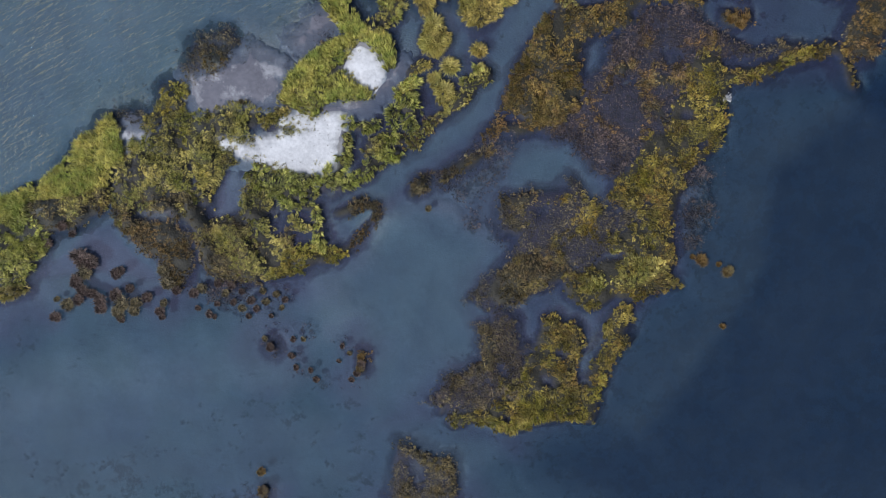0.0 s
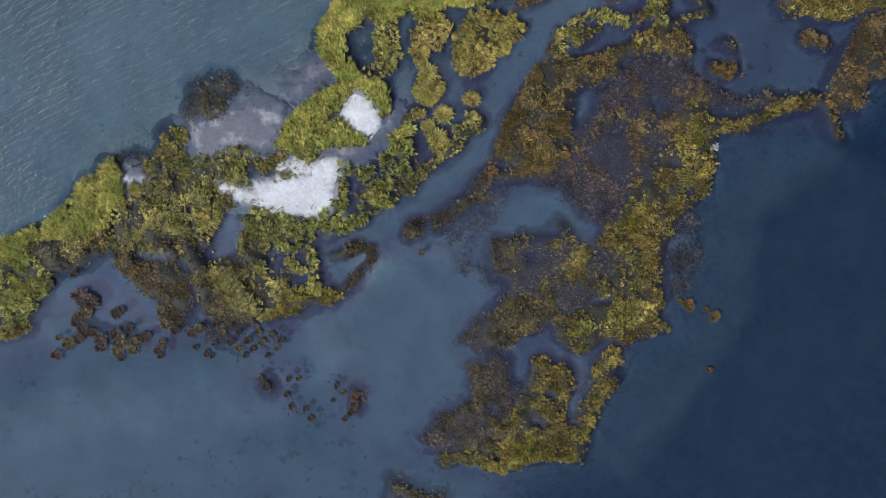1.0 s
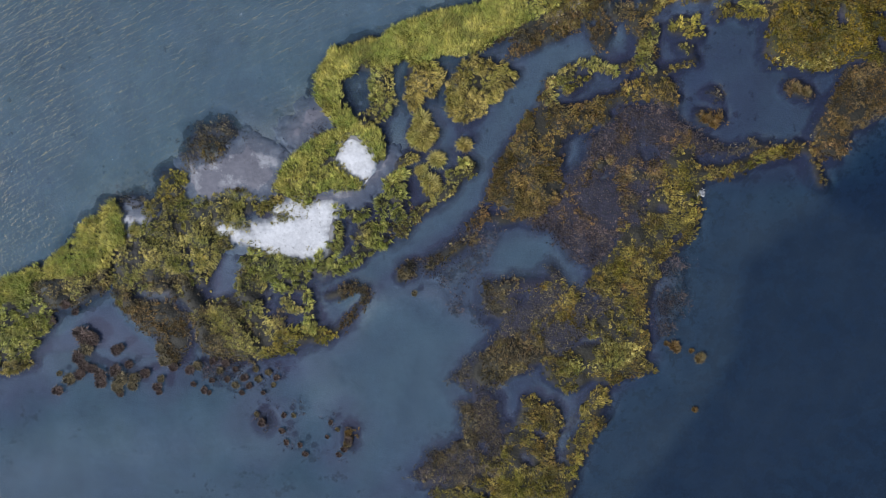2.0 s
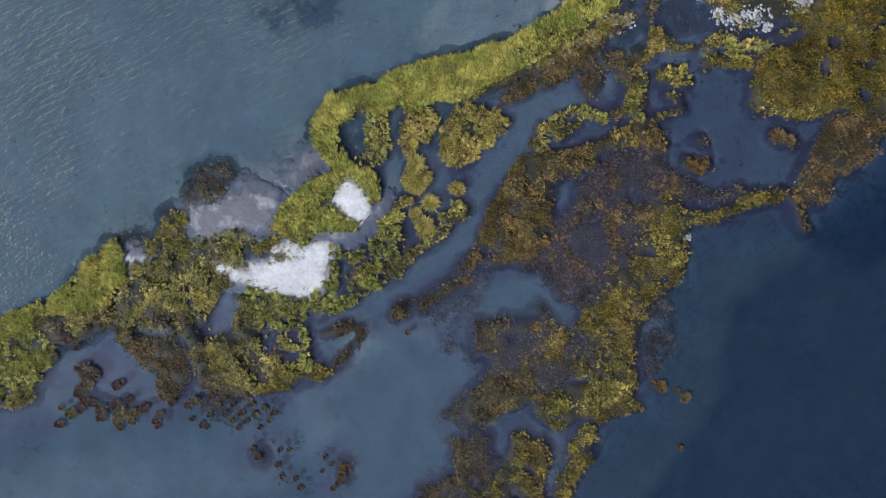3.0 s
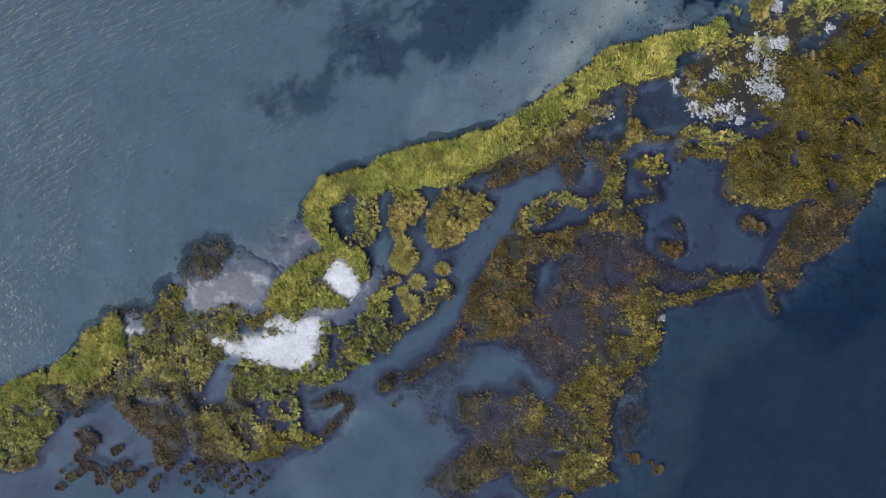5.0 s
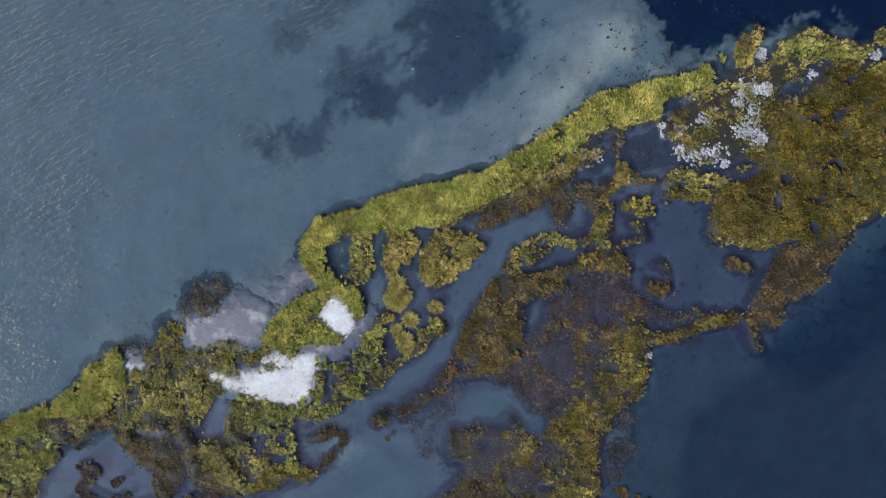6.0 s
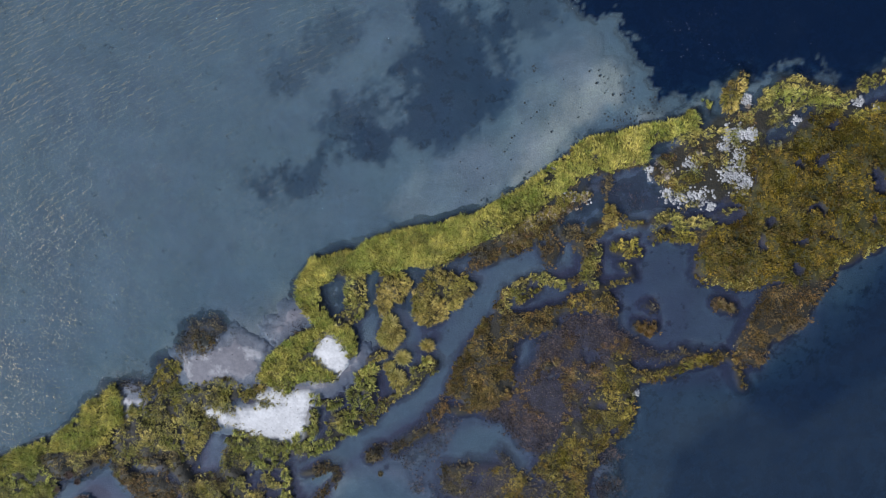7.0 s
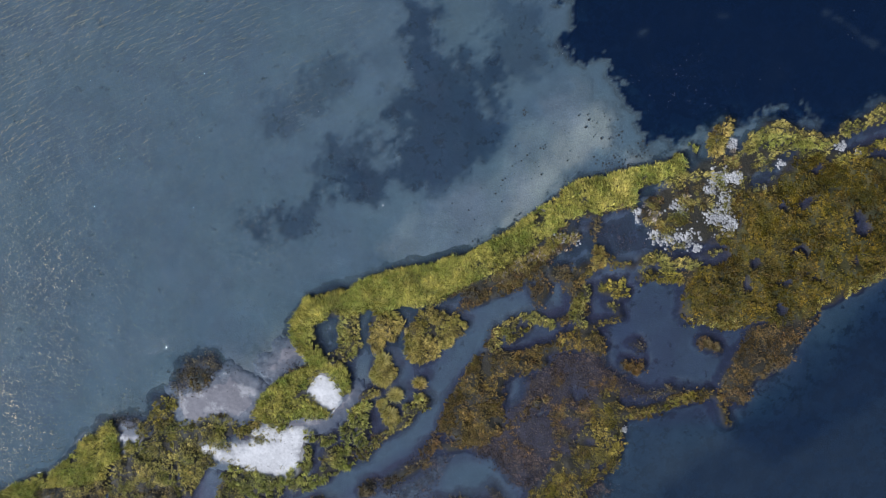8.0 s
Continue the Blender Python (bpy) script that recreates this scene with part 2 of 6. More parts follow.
def grain_material(name, dark, light, scale, rough=0.9, relief=0.05, soaked=None, varied=False, crust=None, debris=None):
    m, n, l = material(name)
    where = put(n, l, "ShaderNodeTexCoord").outputs["Object"]
    broad = noise_tex(n, l, where, scale * 0.12, 5)
    grain = noise_tex(n, l, where, scale, 6, 0.7)
    both = math_node(n, l, "ADD", math_node(n, l, "MULTIPLY", broad, 0.6), math_node(n, l, "MULTIPLY", grain, 0.4))
    c = ramp(n, l, both, [(0.36, dark), (0.60, light)])
    if varied:
        own = put(n, l, "ShaderNodeObjectInfo").outputs["Random"]
        c = mixed(n, l, 0.8, c, ramp(n, l, own, [(0.0, (0.6, 0.6, 0.61)), (1.0, (1.25, 1.25, 1.22))]), "MULTIPLY")
    if crust:
        dry = ramp(n, l, noise_tex(n, l, where, 0.22, 8, 0.7), [(0.49, (0, 0, 0)), (0.58, (1, 1, 1))])
        c = mixed(n, l, dry, c, crust)
    if soaked:
        c = mixed(n, l, attribute(n, "wet"), c, soaked)
    if debris:
        grit = ramp(n, l, noise_tex(n, l, where, 1.9, 3, 0.6), [(0.66, (0, 0, 0)), (0.71, (1, 1, 1))])
        c = mixed(n, l, math_node(n, l, "MULTIPLY", grit, 0.8), c, debris)
    bump = put(n, l, "ShaderNodeBump", {"Strength": 0.6, "Distance": relief}, Height=grain)
    b = put(n, l, "ShaderNodeBsdfPrincipled", {"Roughness": rough}, Base_Color=c, Normal=bump.outputs[0])
    l.new(b.outputs[0], put(n, l, "ShaderNodeOutputMaterial").inputs[0])
    return m


BED, WATER = bed_material(), water_material()
SAND = grain_material("white_sand", (0.38, 0.375, 0.375), (0.64, 0.63, 0.625), 2.2, soaked=(0.165, 0.165, 0.175), debris=(0.13, 0.12, 0.10))
MUD = grain_material("grey_mud", (0.085, 0.083, 0.10), (0.17, 0.166, 0.19), 1.6, rough=0.6, soaked=(0.10, 0.098, 0.12), crust=(0.40, 0.40, 0.41))
STONE = grain_material("limed_stone", (0.22, 0.22, 0.225), (0.56, 0.555, 0.545), 3.0, varied=True)
MOUND = grain_material("root_mound", (0.02, 0.017, 0.012), (0.06, 0.05, 0.03), 4.0)
SLIME = grain_material("dark_weed_slime", (0.008, 0.011, 0.014), (0.03, 0.035, 0.035), 4.0)
FLECK = grain_material("foam", (0.25, 0.28, 0.32), (0.5, 0.52, 0.55), 6.0)

# ---- plan ----
# the plan of the marsh, in metres: shorelines, or ridges with a half-width at each point
BEDS, PONDS, SHOALS, DEEPS, STAINED, SANDS, DRIFTS, FLATS, SUMPS, MURKS = [], [], [], [], [], [], [], [], [], []


def bed(title, style, form, points):
    BEDS.append((title, style, form, points))


def pond(form, points):
    PONDS.append((form, points))


def shoal(deep, form, points):
    SHOALS.append((deep, form, points))


def deep(down, reach, form, points):
    DEEPS.append((down, reach, form, points))


def stained(form, points):
    STAINED.append((form, points))


def sand(title, form, points):
    SANDS.append((title, form, points))


def drift(strength, form, points):
    DRIFTS.append((strength, form, points))


def murk(silty, mauve, soft, form, points):
    MURKS.append((silty, mauve, soft, form, points))


def sump(form, points):
    SUMPS.append((form, points))


def flat(form, points):
    FLATS.append((form, points))


bed('west_shore', 'fringe', 'shore', [(-74.9, 4.3), (-71.1, 5.3), (-69.3, 6.3), (-66.9, 7.7), (-63.7, 9.1), (-60.9, 10.2), (-59, 11.9), (-57.6, 13.3), (-56.2, 15.1), (-55.2, 16.7), (-52.9, 17.6), (-51.4, 19.7), (-50.3, 20.3), (-49.9, 18.8), (-49.6, 17), (-48.9, 14.7), (-48.7, 13.4), (-50.3, 12), (-51.3, 9.3), (-55.4, 8.1), (-59.1, 7.6), (-63.7, 7.3), (-65.6, 4.9), (-69.4, 2.6), (-75, 1.1)])
bed('shore_back', 'umber', 'shore', [(-63.7, 7.4), (-59.1, 7.8), (-55.4, 8.5), (-51.2, 9.7), (-51.1, 7.5), (-52.7, 5.1), (-55.5, 3.5), (-58.3, 3.2), (-60.6, 2.3), (-62.9, 3.6), (-64.7, 5)])
bed('shore_foot', 'green', 'shore', [(-74.9, 1.6), (-71.2, 2.7), (-69.3, 3.5), (-65.6, 5.4), (-62.9, 3.6), (-60.9, 1.8), (-61.6, -0.5), (-63.8, -3.6), (-65.1, -5.5), (-67.7, -6.2), (-71.4, -6.2), (-75.2, -7.7)])
bed('shore_toe', 'straw', 'ridge', [(-72, -8.1, 0.8), (-69.2, -7.6, 0.8), (-67.3, -7.3, 0.8), (-65.5, -6.8, 0.7)])
bed('shore_mix', 'olive_patch', 'shore', [(-71.2, 2.7), (-65.6, 6.3), (-60, 7.8), (-51.7, 9.3), (-52.2, 5.6), (-55.5, 3.5), (-60.6, 2.3), (-61.6, -0.5), (-64.9, -5.5), (-71.4, -6.2)])
bed('west_knob', 'lime', 'shore', [(-43, 22.7), (-42.4, 24.5), (-41, 25.3), (-39.2, 24.7), (-38.7, 23.4), (-39.5, 22.1), (-39.9, 21), (-41.5, 21), (-42.4, 19.8), (-43.4, 18.2), (-44.1, 17.3), (-45, 17), (-45.4, 18.4), (-45, 20), (-43.8, 20.9)])
bed('knob_back', 'umber', 'ridge', [(-39.9, 21.6, 0.5), (-41.5, 19.3, 0.6), (-43.2, 17.5, 0.6)])
bed('mud_tuft', 'olive', 'ridge', [(-47.2, 15.5, 0.7), (-46.3, 15, 0.7)])
bed('west_heart', 'olive', 'shore', [(-48.7, 13.4), (-47.5, 14.3), (-46.3, 16.1), (-45.4, 17.3), (-43.8, 17.5), (-42.5, 18.9), (-40.6, 20.4), (-37.4, 20.3), (-33.8, 21.4), (-30.2, 22.4), (-28.4, 21.8), (-27.5, 19.1), (-29.3, 18.2), (-32.5, 17), (-33.9, 15.7), (-32.5, 14.5), (-31.4, 13), (-33, 12.7), (-34.2, 11.3), (-34.9, 8.6), (-35.1, 5.9), (-37.1, 6.8), (-38.9, 9), (-41.7, 8.5), (-44.4, 7.6), (-47.2, 7.1), (-49.5, 6.6), (-50.8, 7.5), (-50.8, 10.2), (-50, 12)])
bed('west_islet', 'umber', 'ridge', [(-35.8, 29.1, 1.1), (-34.4, 29.4, 1.3), (-35, 27.9, 0.8)])
bed('west_islet', 'gold', 'ridge', [(-35.5, 28.5, 0.7), (-34.4, 28.8, 0.8)])
bed('heart_lime', 'lime', 'ridge', [(-39.3, 17.6, 0.8), (-38.4, 16.2, 0.9), (-39.3, 14.4, 0.8)])
bed('heart_lime', 'lime', 'ridge', [(-37.5, 12.2, 0.6), (-36.6, 9.5, 0.7), (-35.7, 7.9, 0.6)])
bed('heart_lime', 'lime', 'ridge', [(-32.5, 19, 0.7), (-30.2, 19.1, 0.8), (-28.4, 19.7, 0.6)])
bed('heart_dark', 'umber', 'ridge', [(-48, 13.8, 0.7), (-48.5, 10.2, 0.8), (-46.2, 7.3, 0.6), (-41.7, 8.1, 0.5)])
bed('north_bed', 'fringe', 'shore', [(-23.4, 24.5), (-22.5, 26.3), (-20.7, 28.1), (-18.9, 29.4), (-16.7, 30.8), (-14.5, 31.7), (-12.3, 32.6), (-10, 33.1), (-8.2, 32.2), (-7.2, 30), (-6.9, 27.4), (-7.7, 26.7), (-9.1, 28.2), (-10, 29.4), (-11.3, 30.2), (-13.1, 30.2), (-14.2, 29), (-14.5, 27.3), (-14.2, 25.5), (-12.7, 24.6), (-10.9, 24), (-10.1, 23.2), (-11.7, 22.6), (-14, 22.4), (-15.8, 22.5), (-17.6, 22.3), (-18.5, 21.4), (-18.9, 19.8), (-20.7, 20.3), (-23, 21.6), (-24.3, 22.7)])
bed('north_bed_foot', 'umber', 'shore', [(-23.4, 24.9), (-20.7, 25.7), (-18.5, 24.6), (-18, 22.3), (-19.1, 20.1), (-21.2, 20.5), (-23.4, 21.8), (-24.3, 23.1)])
bed('north_bed_rust', 'rust', 'ridge', [(-18.1, 30.3, 0.6), (-14.9, 31.4, 0.6), (-12.7, 32, 0.4)])
bed('sand_tongue', 'sparse', 'shore', [(-26.1, 19.6), (-24.3, 21.2), (-21.2, 20.3), (-18.5, 20.7), (-19.1, 18.3), (-21.2, 17.3), (-24.3, 17.6), (-27.5, 17.7)])
bed('sand_tongue', 'straw', 'ridge', [(-26.9, 19.1, 0.5), (-25.2, 20, 0.7), (-23.6, 20.9, 0.7)])
bed('sand_tuft', 'sparse', 'ridge', [(-18, 21.4, 0.5), (-16.9, 20.6, 0.5)])
bed('west_lower', 'umber', 'shore', [(-50.4, 6.1), (-46.3, 6.6), (-41.7, 7.8), (-38.5, 8.6), (-35.3, 4.1), (-32.6, 4.8), (-30.7, 6), (-29.8, 2.3), (-27.5, 0.5), (-27.1, -4), (-28.5, -5.5), (-32.6, -5.1), (-35.2, -4.8), (-37, -2.8), (-37.6, -0.1), (-38.2, 1.7), (-39.4, 3.5), (-41.7, 4.1), (-43.5, 4.7), (-45.2, 3.9), (-46.8, 2.8), (-48.2, 1.8), (-49.8, 2.2), (-50.4, 4.3)])
bed('lower_olive', 'olive', 'shore', [(-34.8, 3.6), (-32.6, 4.6), (-30.3, 2.3), (-27.5, 2.8), (-23.4, 0.6), (-23.4, -1.7), (-26.2, -4.2), (-28.9, -4.8), (-32.1, -3.7), (-34.9, -1.4), (-36.2, 1.3)])
bed('lower_gold', 'lime', 'ridge', [(-33.9, 2.3, 0.7), (-32.8, 1.2, 0.6)])
bed('lower_spine', 'olive', 'ridge', [(-49.8, 3.8, 0.6), (-47.6, 5.7, 0.6), (-44, 6.2, 0.5), (-40.3, 5.8, 0.5), (-38.5, 4, 0.6), (-36.7, 1.7, 0.6)])
bed('lower_leg', 'rust', 'shore', [(-49.5, 3.1), (-45.4, 3.7), (-41.7, 4), (-39, 2.6), (-37.9, -0.1), (-38.6, -3.3), (-40, -5.2), (-40.9, -6.9), (-42.3, -6.3), (-43.2, -4.3), (-43.6, -1.6), (-45.2, -1), (-46.8, -0.5), (-48.6, 1.1)])
bed('lower_leg_dark', 'dusk', 'shore', [(-46.3, 3.4), (-41.7, 4), (-39, 2.6), (-37.9, -0.1), (-38.6, -3.3), (-40.1, -5.7), (-41.8, -6.3), (-43.2, -4.3), (-44.1, -1.6), (-46.3, -0.5)])
bed('lower_leg_tuft', 'umber', 'ridge', [(-48.9, 2.9, 0.7), (-46.8, 1.9, 0.8), (-44, 1.2, 0.8), (-41.7, 1.7, 0.9), (-39.4, 1.2, 0.7)])
bed('lower_margin', 'thin', 'shore', [(-37.2, -1.5), (-34.4, -4.2), (-28.5, -5), (-28, -7), (-29.9, -8.7), (-32.6, -9), (-35.4, -8.3), (-37.2, -6.5), (-37.6, -4.2)])
bed('west_bank', 'green', 'shore', [(-30.5, 11.4), (-28.9, 12.1), (-26.2, 11.7), (-23.4, 11.3), (-20.3, 12), (-19.1, 11.6), (-19, 8.4), (-19.8, 7.2), (-22.5, 7), (-24.3, 7.1), (-26.2, 8.6), (-28.4, 9.6)])
bed('bank_shoulder', 'olive', 'shore', [(-30.2, 9.6), (-28, 9.2), (-25.7, 7.4), (-25.1, 5.1), (-26.2, 2.4), (-28, 2.8), (-30.3, 4.1), (-30.9, 5.9)])
bed('bank_arch', 'green', 'ridge', [(-23.9, 6.1, 0.6), (-21.6, 6.6, 0.6), (-19.3, 6, 0.7), (-18.4, 3.4, 0.8), (-18.3, 1.1, 0.8), (-19.3, -0.2, 0.7)])
bed('bank_arch', 'mixed', 'ridge', [(-23.6, 4.2, 0.5), (-21.6, 3.4, 0.7), (-20.2, 2.9, 0.6)])
bed('bank_arch', 'umber', 'ridge', [(-23.4, 2.4, 0.7), (-23.9, 0.1, 0.8), (-22.5, -0.8, 0.7)])
bed('bank_foot', 'lime', 'shore', [(-23.4, -0.3), (-20.7, 0.2), (-18, -0), (-15.2, -0.1), (-14.3, -0.5), (-16.1, -2.1), (-19.3, -3), (-22.5, -4), (-25.3, -4.7), (-26.6, -4.7), (-25.4, -2.6)])
bed('pool_rim', 'umber', 'ridge', [(-16.2, 5.3, 0.5), (-13.9, 5.7, 0.9), (-11.5, 6.8, 0.9), (-9.8, 6.5, 0.8), (-9.6, 5.2, 0.7), (-10.9, 3.7, 0.5)])
bed('pool_rim', 'rust', 'ridge', [(-9.8, 4.5, 0.4), (-11.8, 2.6, 0.5), (-13, 1, 0.5), (-14.3, -0.2, 0.5), (-15.4, -0.5, 0.5)])
bed('sand_side', 'green', 'ridge', [(-15.5, 18.6, 0.5), (-14.9, 17, 1.2), (-14.6, 14.8, 1.2), (-15.5, 13, 1.3), (-16.9, 10.9, 1.2), (-17.8, 9.1, 1)])
bed('sand_side_spur', 'green', 'ridge', [(-14.6, 19.4, 0.6), (-12.6, 18.7, 0.7), (-11.3, 18.2, 0.5), (-9.7, 18.9, 0.7)])
bed('channel_edge', 'green', 'ridge', [(-16.6, 8.4, 0.8), (-14.4, 9.7, 0.9), (-12.1, 11.2, 0.9), (-10.3, 12.8, 0.9), (-8.5, 14.2, 1), (-6.3, 14.6, 0.7)])
bed('channel_edge', 'mixed', 'ridge', [(-11.2, 14.8, 0.8), (-9.9, 16, 0.9), (-7.9, 16.6, 0.9), (-6.1, 16.6, 0.7)])
bed('channel_ridge', 'green', 'ridge', [(-7.6, 16.7, 0.7), (-7.4, 19.1, 0.8), (-6.9, 21.2, 0.6)])
bed('channel_ridge', 'green', 'ridge', [(-4.4, 19.4, 1.1), (-4.6, 21.6, 1.6), (-5.3, 23.6, 1.3), (-3.9, 25.4, 0.9)])
bed('channel_crown', 'lime', 'ridge', [(-6.4, 22.5, 0.5), (-5.5, 24.3, 0.7), (-4.1, 25.7, 0.7)])
bed('channel_crown', 'straw', 'ridge', [(-4.4, 26.7, 0.6), (-3, 27.8, 0.7), (-1.8, 28, 0.5)])
bed('channel_outer', 'mixed', 'ridge', [(-4, 16.1, 1.1), (-2.6, 18.1, 0.8), (-0.8, 19.5, 0.6), (1.3, 21, 0.7), (3, 22.4, 0.8), (4.4, 24, 0.8), (4, 25.5, 0.6)])
bed('channel_outer_tawny', 'rust', 'ridge', [(-4.7, 16.5, 0.5), (-0.5, 19.5, 0.4), (0.8, 20.8, 0.4)])
bed('channel_outer_end', 'mixed', 'ridge', [(5, 24.6, 0.4), (6.1, 25.7, 0.9), (7.3, 26.4, 0.7)])
bed('channel_outer_end', 'green', 'ridge', [(5.9, 27.3, 0.5), (6.4, 26.7, 0.5)])
bed('channel_islet', 'straw', 'shore', [(-1.2, 35.3), (0.2, 33.2), (1.5, 31.9), (0.7, 30.5), (-0.6, 29.2), (-2, 29.5), (-2.9, 30.9), (-2.5, 33.1)])
bed('channel_islet', 'straw', 'ridge', [(-0.6, 25.5, 0.9), (0.6, 23.7, 1.1), (0.4, 22.2, 0.7)])
bed('lake_fringe', 'fringe', 'shore', [(-17, 41.4), (-15.8, 43.5), (-15, 44.5), (-11.6, 44.7), (-8.6, 46), (-5.6, 47.4), (-2.6, 49.1), (-0.6, 50), (3.4, 50.6), (7.3, 51.3), (12.3, 53.2), (16.2, 55.1), (20.1, 57.6), (23.9, 61), (27.3, 63.3), (29.7, 64.9), (31.5, 67), (33.5, 68.2), (37.4, 68.9), (41.3, 70), (44.2, 70.7), (48.1, 71.6), (50.4, 73.6), (52.3, 75), (53.6, 74.7), (53, 72.3), (51.1, 70.7), (48.2, 69.1), (45.3, 68), (43.4, 66.8), (42.6, 64.5), (39.7, 63.1), (36.8, 62.2), (34.8, 62.7), (32.8, 61.6), (30.9, 60.3), (29, 58.6), (27.1, 57.4), (25.7, 56), (23.7, 54.4), (21.8, 53.1), (19.9, 51.8), (17.4, 50), (14.5, 48.6), (12.5, 47.7), (10.1, 46.4)])
bed('lake_fringe', 'fringe', 'shore', [(-17, 41.4), (-15, 44.5), (-8.6, 46), (-2.6, 49.1), (3.4, 50.6), (12.3, 53.2), (16.2, 55.1), (15.5, 49.4), (12.5, 47.7), (10.1, 46.1), (7.6, 44.7), (4.6, 44.1), (3.1, 44.3), (1.1, 43.7), (-1.4, 42.6), (-3.2, 43.2), (-4.9, 42.9), (-6.4, 41.9), (-9.4, 42), (-11.5, 41.6), (-12.6, 40.6), (-14.4, 39.3), (-17, 39.4)])
bed('fringe_back', 'umber', 'ridge', [(7.6, 45.3, 0.5), (13, 47.8, 0.8), (16.5, 49.5, 0.7), (19.9, 51.9, 0.7), (23.2, 54.2, 0.7), (26.6, 56.8, 0.7), (30, 59.5, 0.6), (33.3, 61.8, 0.6), (37.7, 62.8, 0.6), (41.6, 64.4, 0.7)])
bed('fringe_green', 'green', 'ridge', [(3.6, 45.1, 0.6), (8.5, 47.4, 1), (12.5, 49.2, 1.2), (16.4, 51.7, 1.2), (19.8, 53.9, 1.1), (23.1, 56.2, 1), (26.5, 58.8, 0.8)])
bed('fringe_rim', 'lime', 'ridge', [(-17, 39.9, 0.5), (-15, 44.1, 0.5), (-5.6, 47, 0.5), (3.4, 50.2, 0.5), (12.3, 52.7, 0.5), (20.1, 57.1, 0.6), (27.3, 62.9, 0.6), (31.6, 66.5, 0.6), (37.4, 68.4, 0.5)])
bed('fringe_lime', 'lime', 'ridge', [(32.1, 66.3, 0.9), (34.5, 67.1, 1), (37.4, 68.2, 0.7), (42.3, 69.4, 0.7)])
bed('ring_bank', 'fringe', 'ridge', [(-14.1, 42.2, 1.6), (-15.9, 40.2, 1.9), (-15.9, 37.8, 1.9), (-14.7, 35.6, 1.8), (-13.6, 33.7, 1.6), (-12.3, 32.9, 0.8)])
bed('ring_bank_east', 'mixed', 'ridge', [(-6.6, 41.7, 0.8), (-7.1, 39.4, 1.3), (-6.7, 36.8, 1.4), (-8.1, 34.8, 1.3), (-10, 33.2, 1.2), (-11.8, 32.9, 0.8)])
bed('ring_bank_green', 'green', 'ridge', [(-8.3, 41.4, 0.6), (-8.5, 37.9, 0.5), (-8.1, 35.7, 0.8), (-6.5, 34.9, 0.7)])
bed('hanging_tuft', 'straw', 'shore', [(-3.2, 43.4), (-1.7, 43.6), (1.4, 42.3), (2.5, 40.6), (1.4, 39.7), (0.8, 37.6), (-1, 37.5), (-1.2, 36.5), (-2.5, 35.9), (-3.8, 36.6), (-3.7, 39.2), (-3.3, 41.4)])
bed('hanging_mound', 'straw', 'shore', [(4.5, 41.5), (5.1, 43), (7.5, 43.9), (10.2, 43.3), (12.4, 42.4), (14.2, 41.6), (13.1, 39.9), (11.6, 38.5), (11.2, 36.8), (9.4, 36.8), (9, 35.5), (7.3, 34.1), (5.5, 33.4), (3.7, 34.3), (3.3, 36.3), (3, 38.9), (3.6, 39.8)])
bed('hanging_mound_heart', 'umber', 'ridge', [(7.6, 42.4, 0.8), (9.8, 41.1, 1), (11.2, 39.4, 0.7), (8.5, 38.1, 0.7), (6.8, 36.7, 0.5)])
bed('inner_fringe', 'rust', 'ridge', [(13.5, 44.7, 0.8), (16.6, 46.3, 1), (19.6, 47.5, 1), (22.7, 49, 1)])
bed('inner_fringe', 'rust', 'ridge', [(25.5, 48.5, 0.6), (26.9, 46.3, 1), (28.1, 47.9, 0.9), (26.6, 51.2, 1.1), (27.3, 53.6, 1.1), (29.2, 55.9, 1.3), (32.6, 57.4, 1)])
bed('inner_fringe', 'umber', 'ridge', [(29.4, 51.2, 1.2), (31, 51.9, 0.9)])
bed('inner_tan', 'straw', 'ridge', [(19.9, 50.9, 0.6), (22.8, 52.4, 0.7), (25.8, 54.1, 0.8), (29.1, 57.3, 0.8), (32.5, 58.1, 0.6)])
bed('inner_brown', 'umber', 'ridge', [(14.1, 47, 0.9), (18, 48.8, 0.9), (21.9, 50.9, 0.9), (25.8, 53.1, 0.9), (29.2, 55.5, 1), (33, 59.1, 0.8)])
bed('inner_brown', 'amber', 'ridge', [(15.6, 46.4, 0.7), (20, 48.1, 0.8), (23.5, 49.7, 0.7), (27.8, 52.4, 0.8)])
bed('dead_straw', 'bleached', 'ridge', [(19.6, 50.2, 0.4), (21.2, 51.1, 0.5), (22.9, 52.6, 0.5)])
bed('dead_straw', 'bleached', 'ridge', [(24.8, 53.9, 0.4), (27, 54.4, 0.4)])
bed('dead_straw', 'bleached', 'ridge', [(29.1, 57.1, 0.6), (31.1, 57.5, 0.6), (33, 57.8, 0.5)])
bed('dead_straw', 'bleached', 'ridge', [(29.2, 55.7, 0.3), (31, 55.3, 0.4)])
bed('dead_straw', 'bleached', 'ridge', [(45.1, 64.1, 0.3), (47.1, 63.2, 0.4), (46.3, 61.4, 0.3)])
bed('dead_straw', 'bleached', 'ridge', [(51.8, 67.1, 0.4), (52.4, 65.9, 0.3)])
bed('dead_straw', 'bleached', 'ridge', [(58.7, 75.2, 0.4), (60.3, 74.5, 0.4)])
bed('inner_spit', 'umber', 'ridge', [(35.1, 59.7, 0.8), (36.4, 60.7, 0.8), (35.8, 58.2, 0.8)])
bed('neck_head', 'amber', 'ridge', [(37.1, 56.3, 1.3), (37.5, 54, 1.4), (36.1, 52.6, 1), (33.9, 51.5, 1.1), (32.3, 49.1, 1.2), (34.1, 47.2, 1.2), (34.6, 44.7, 1.3)])
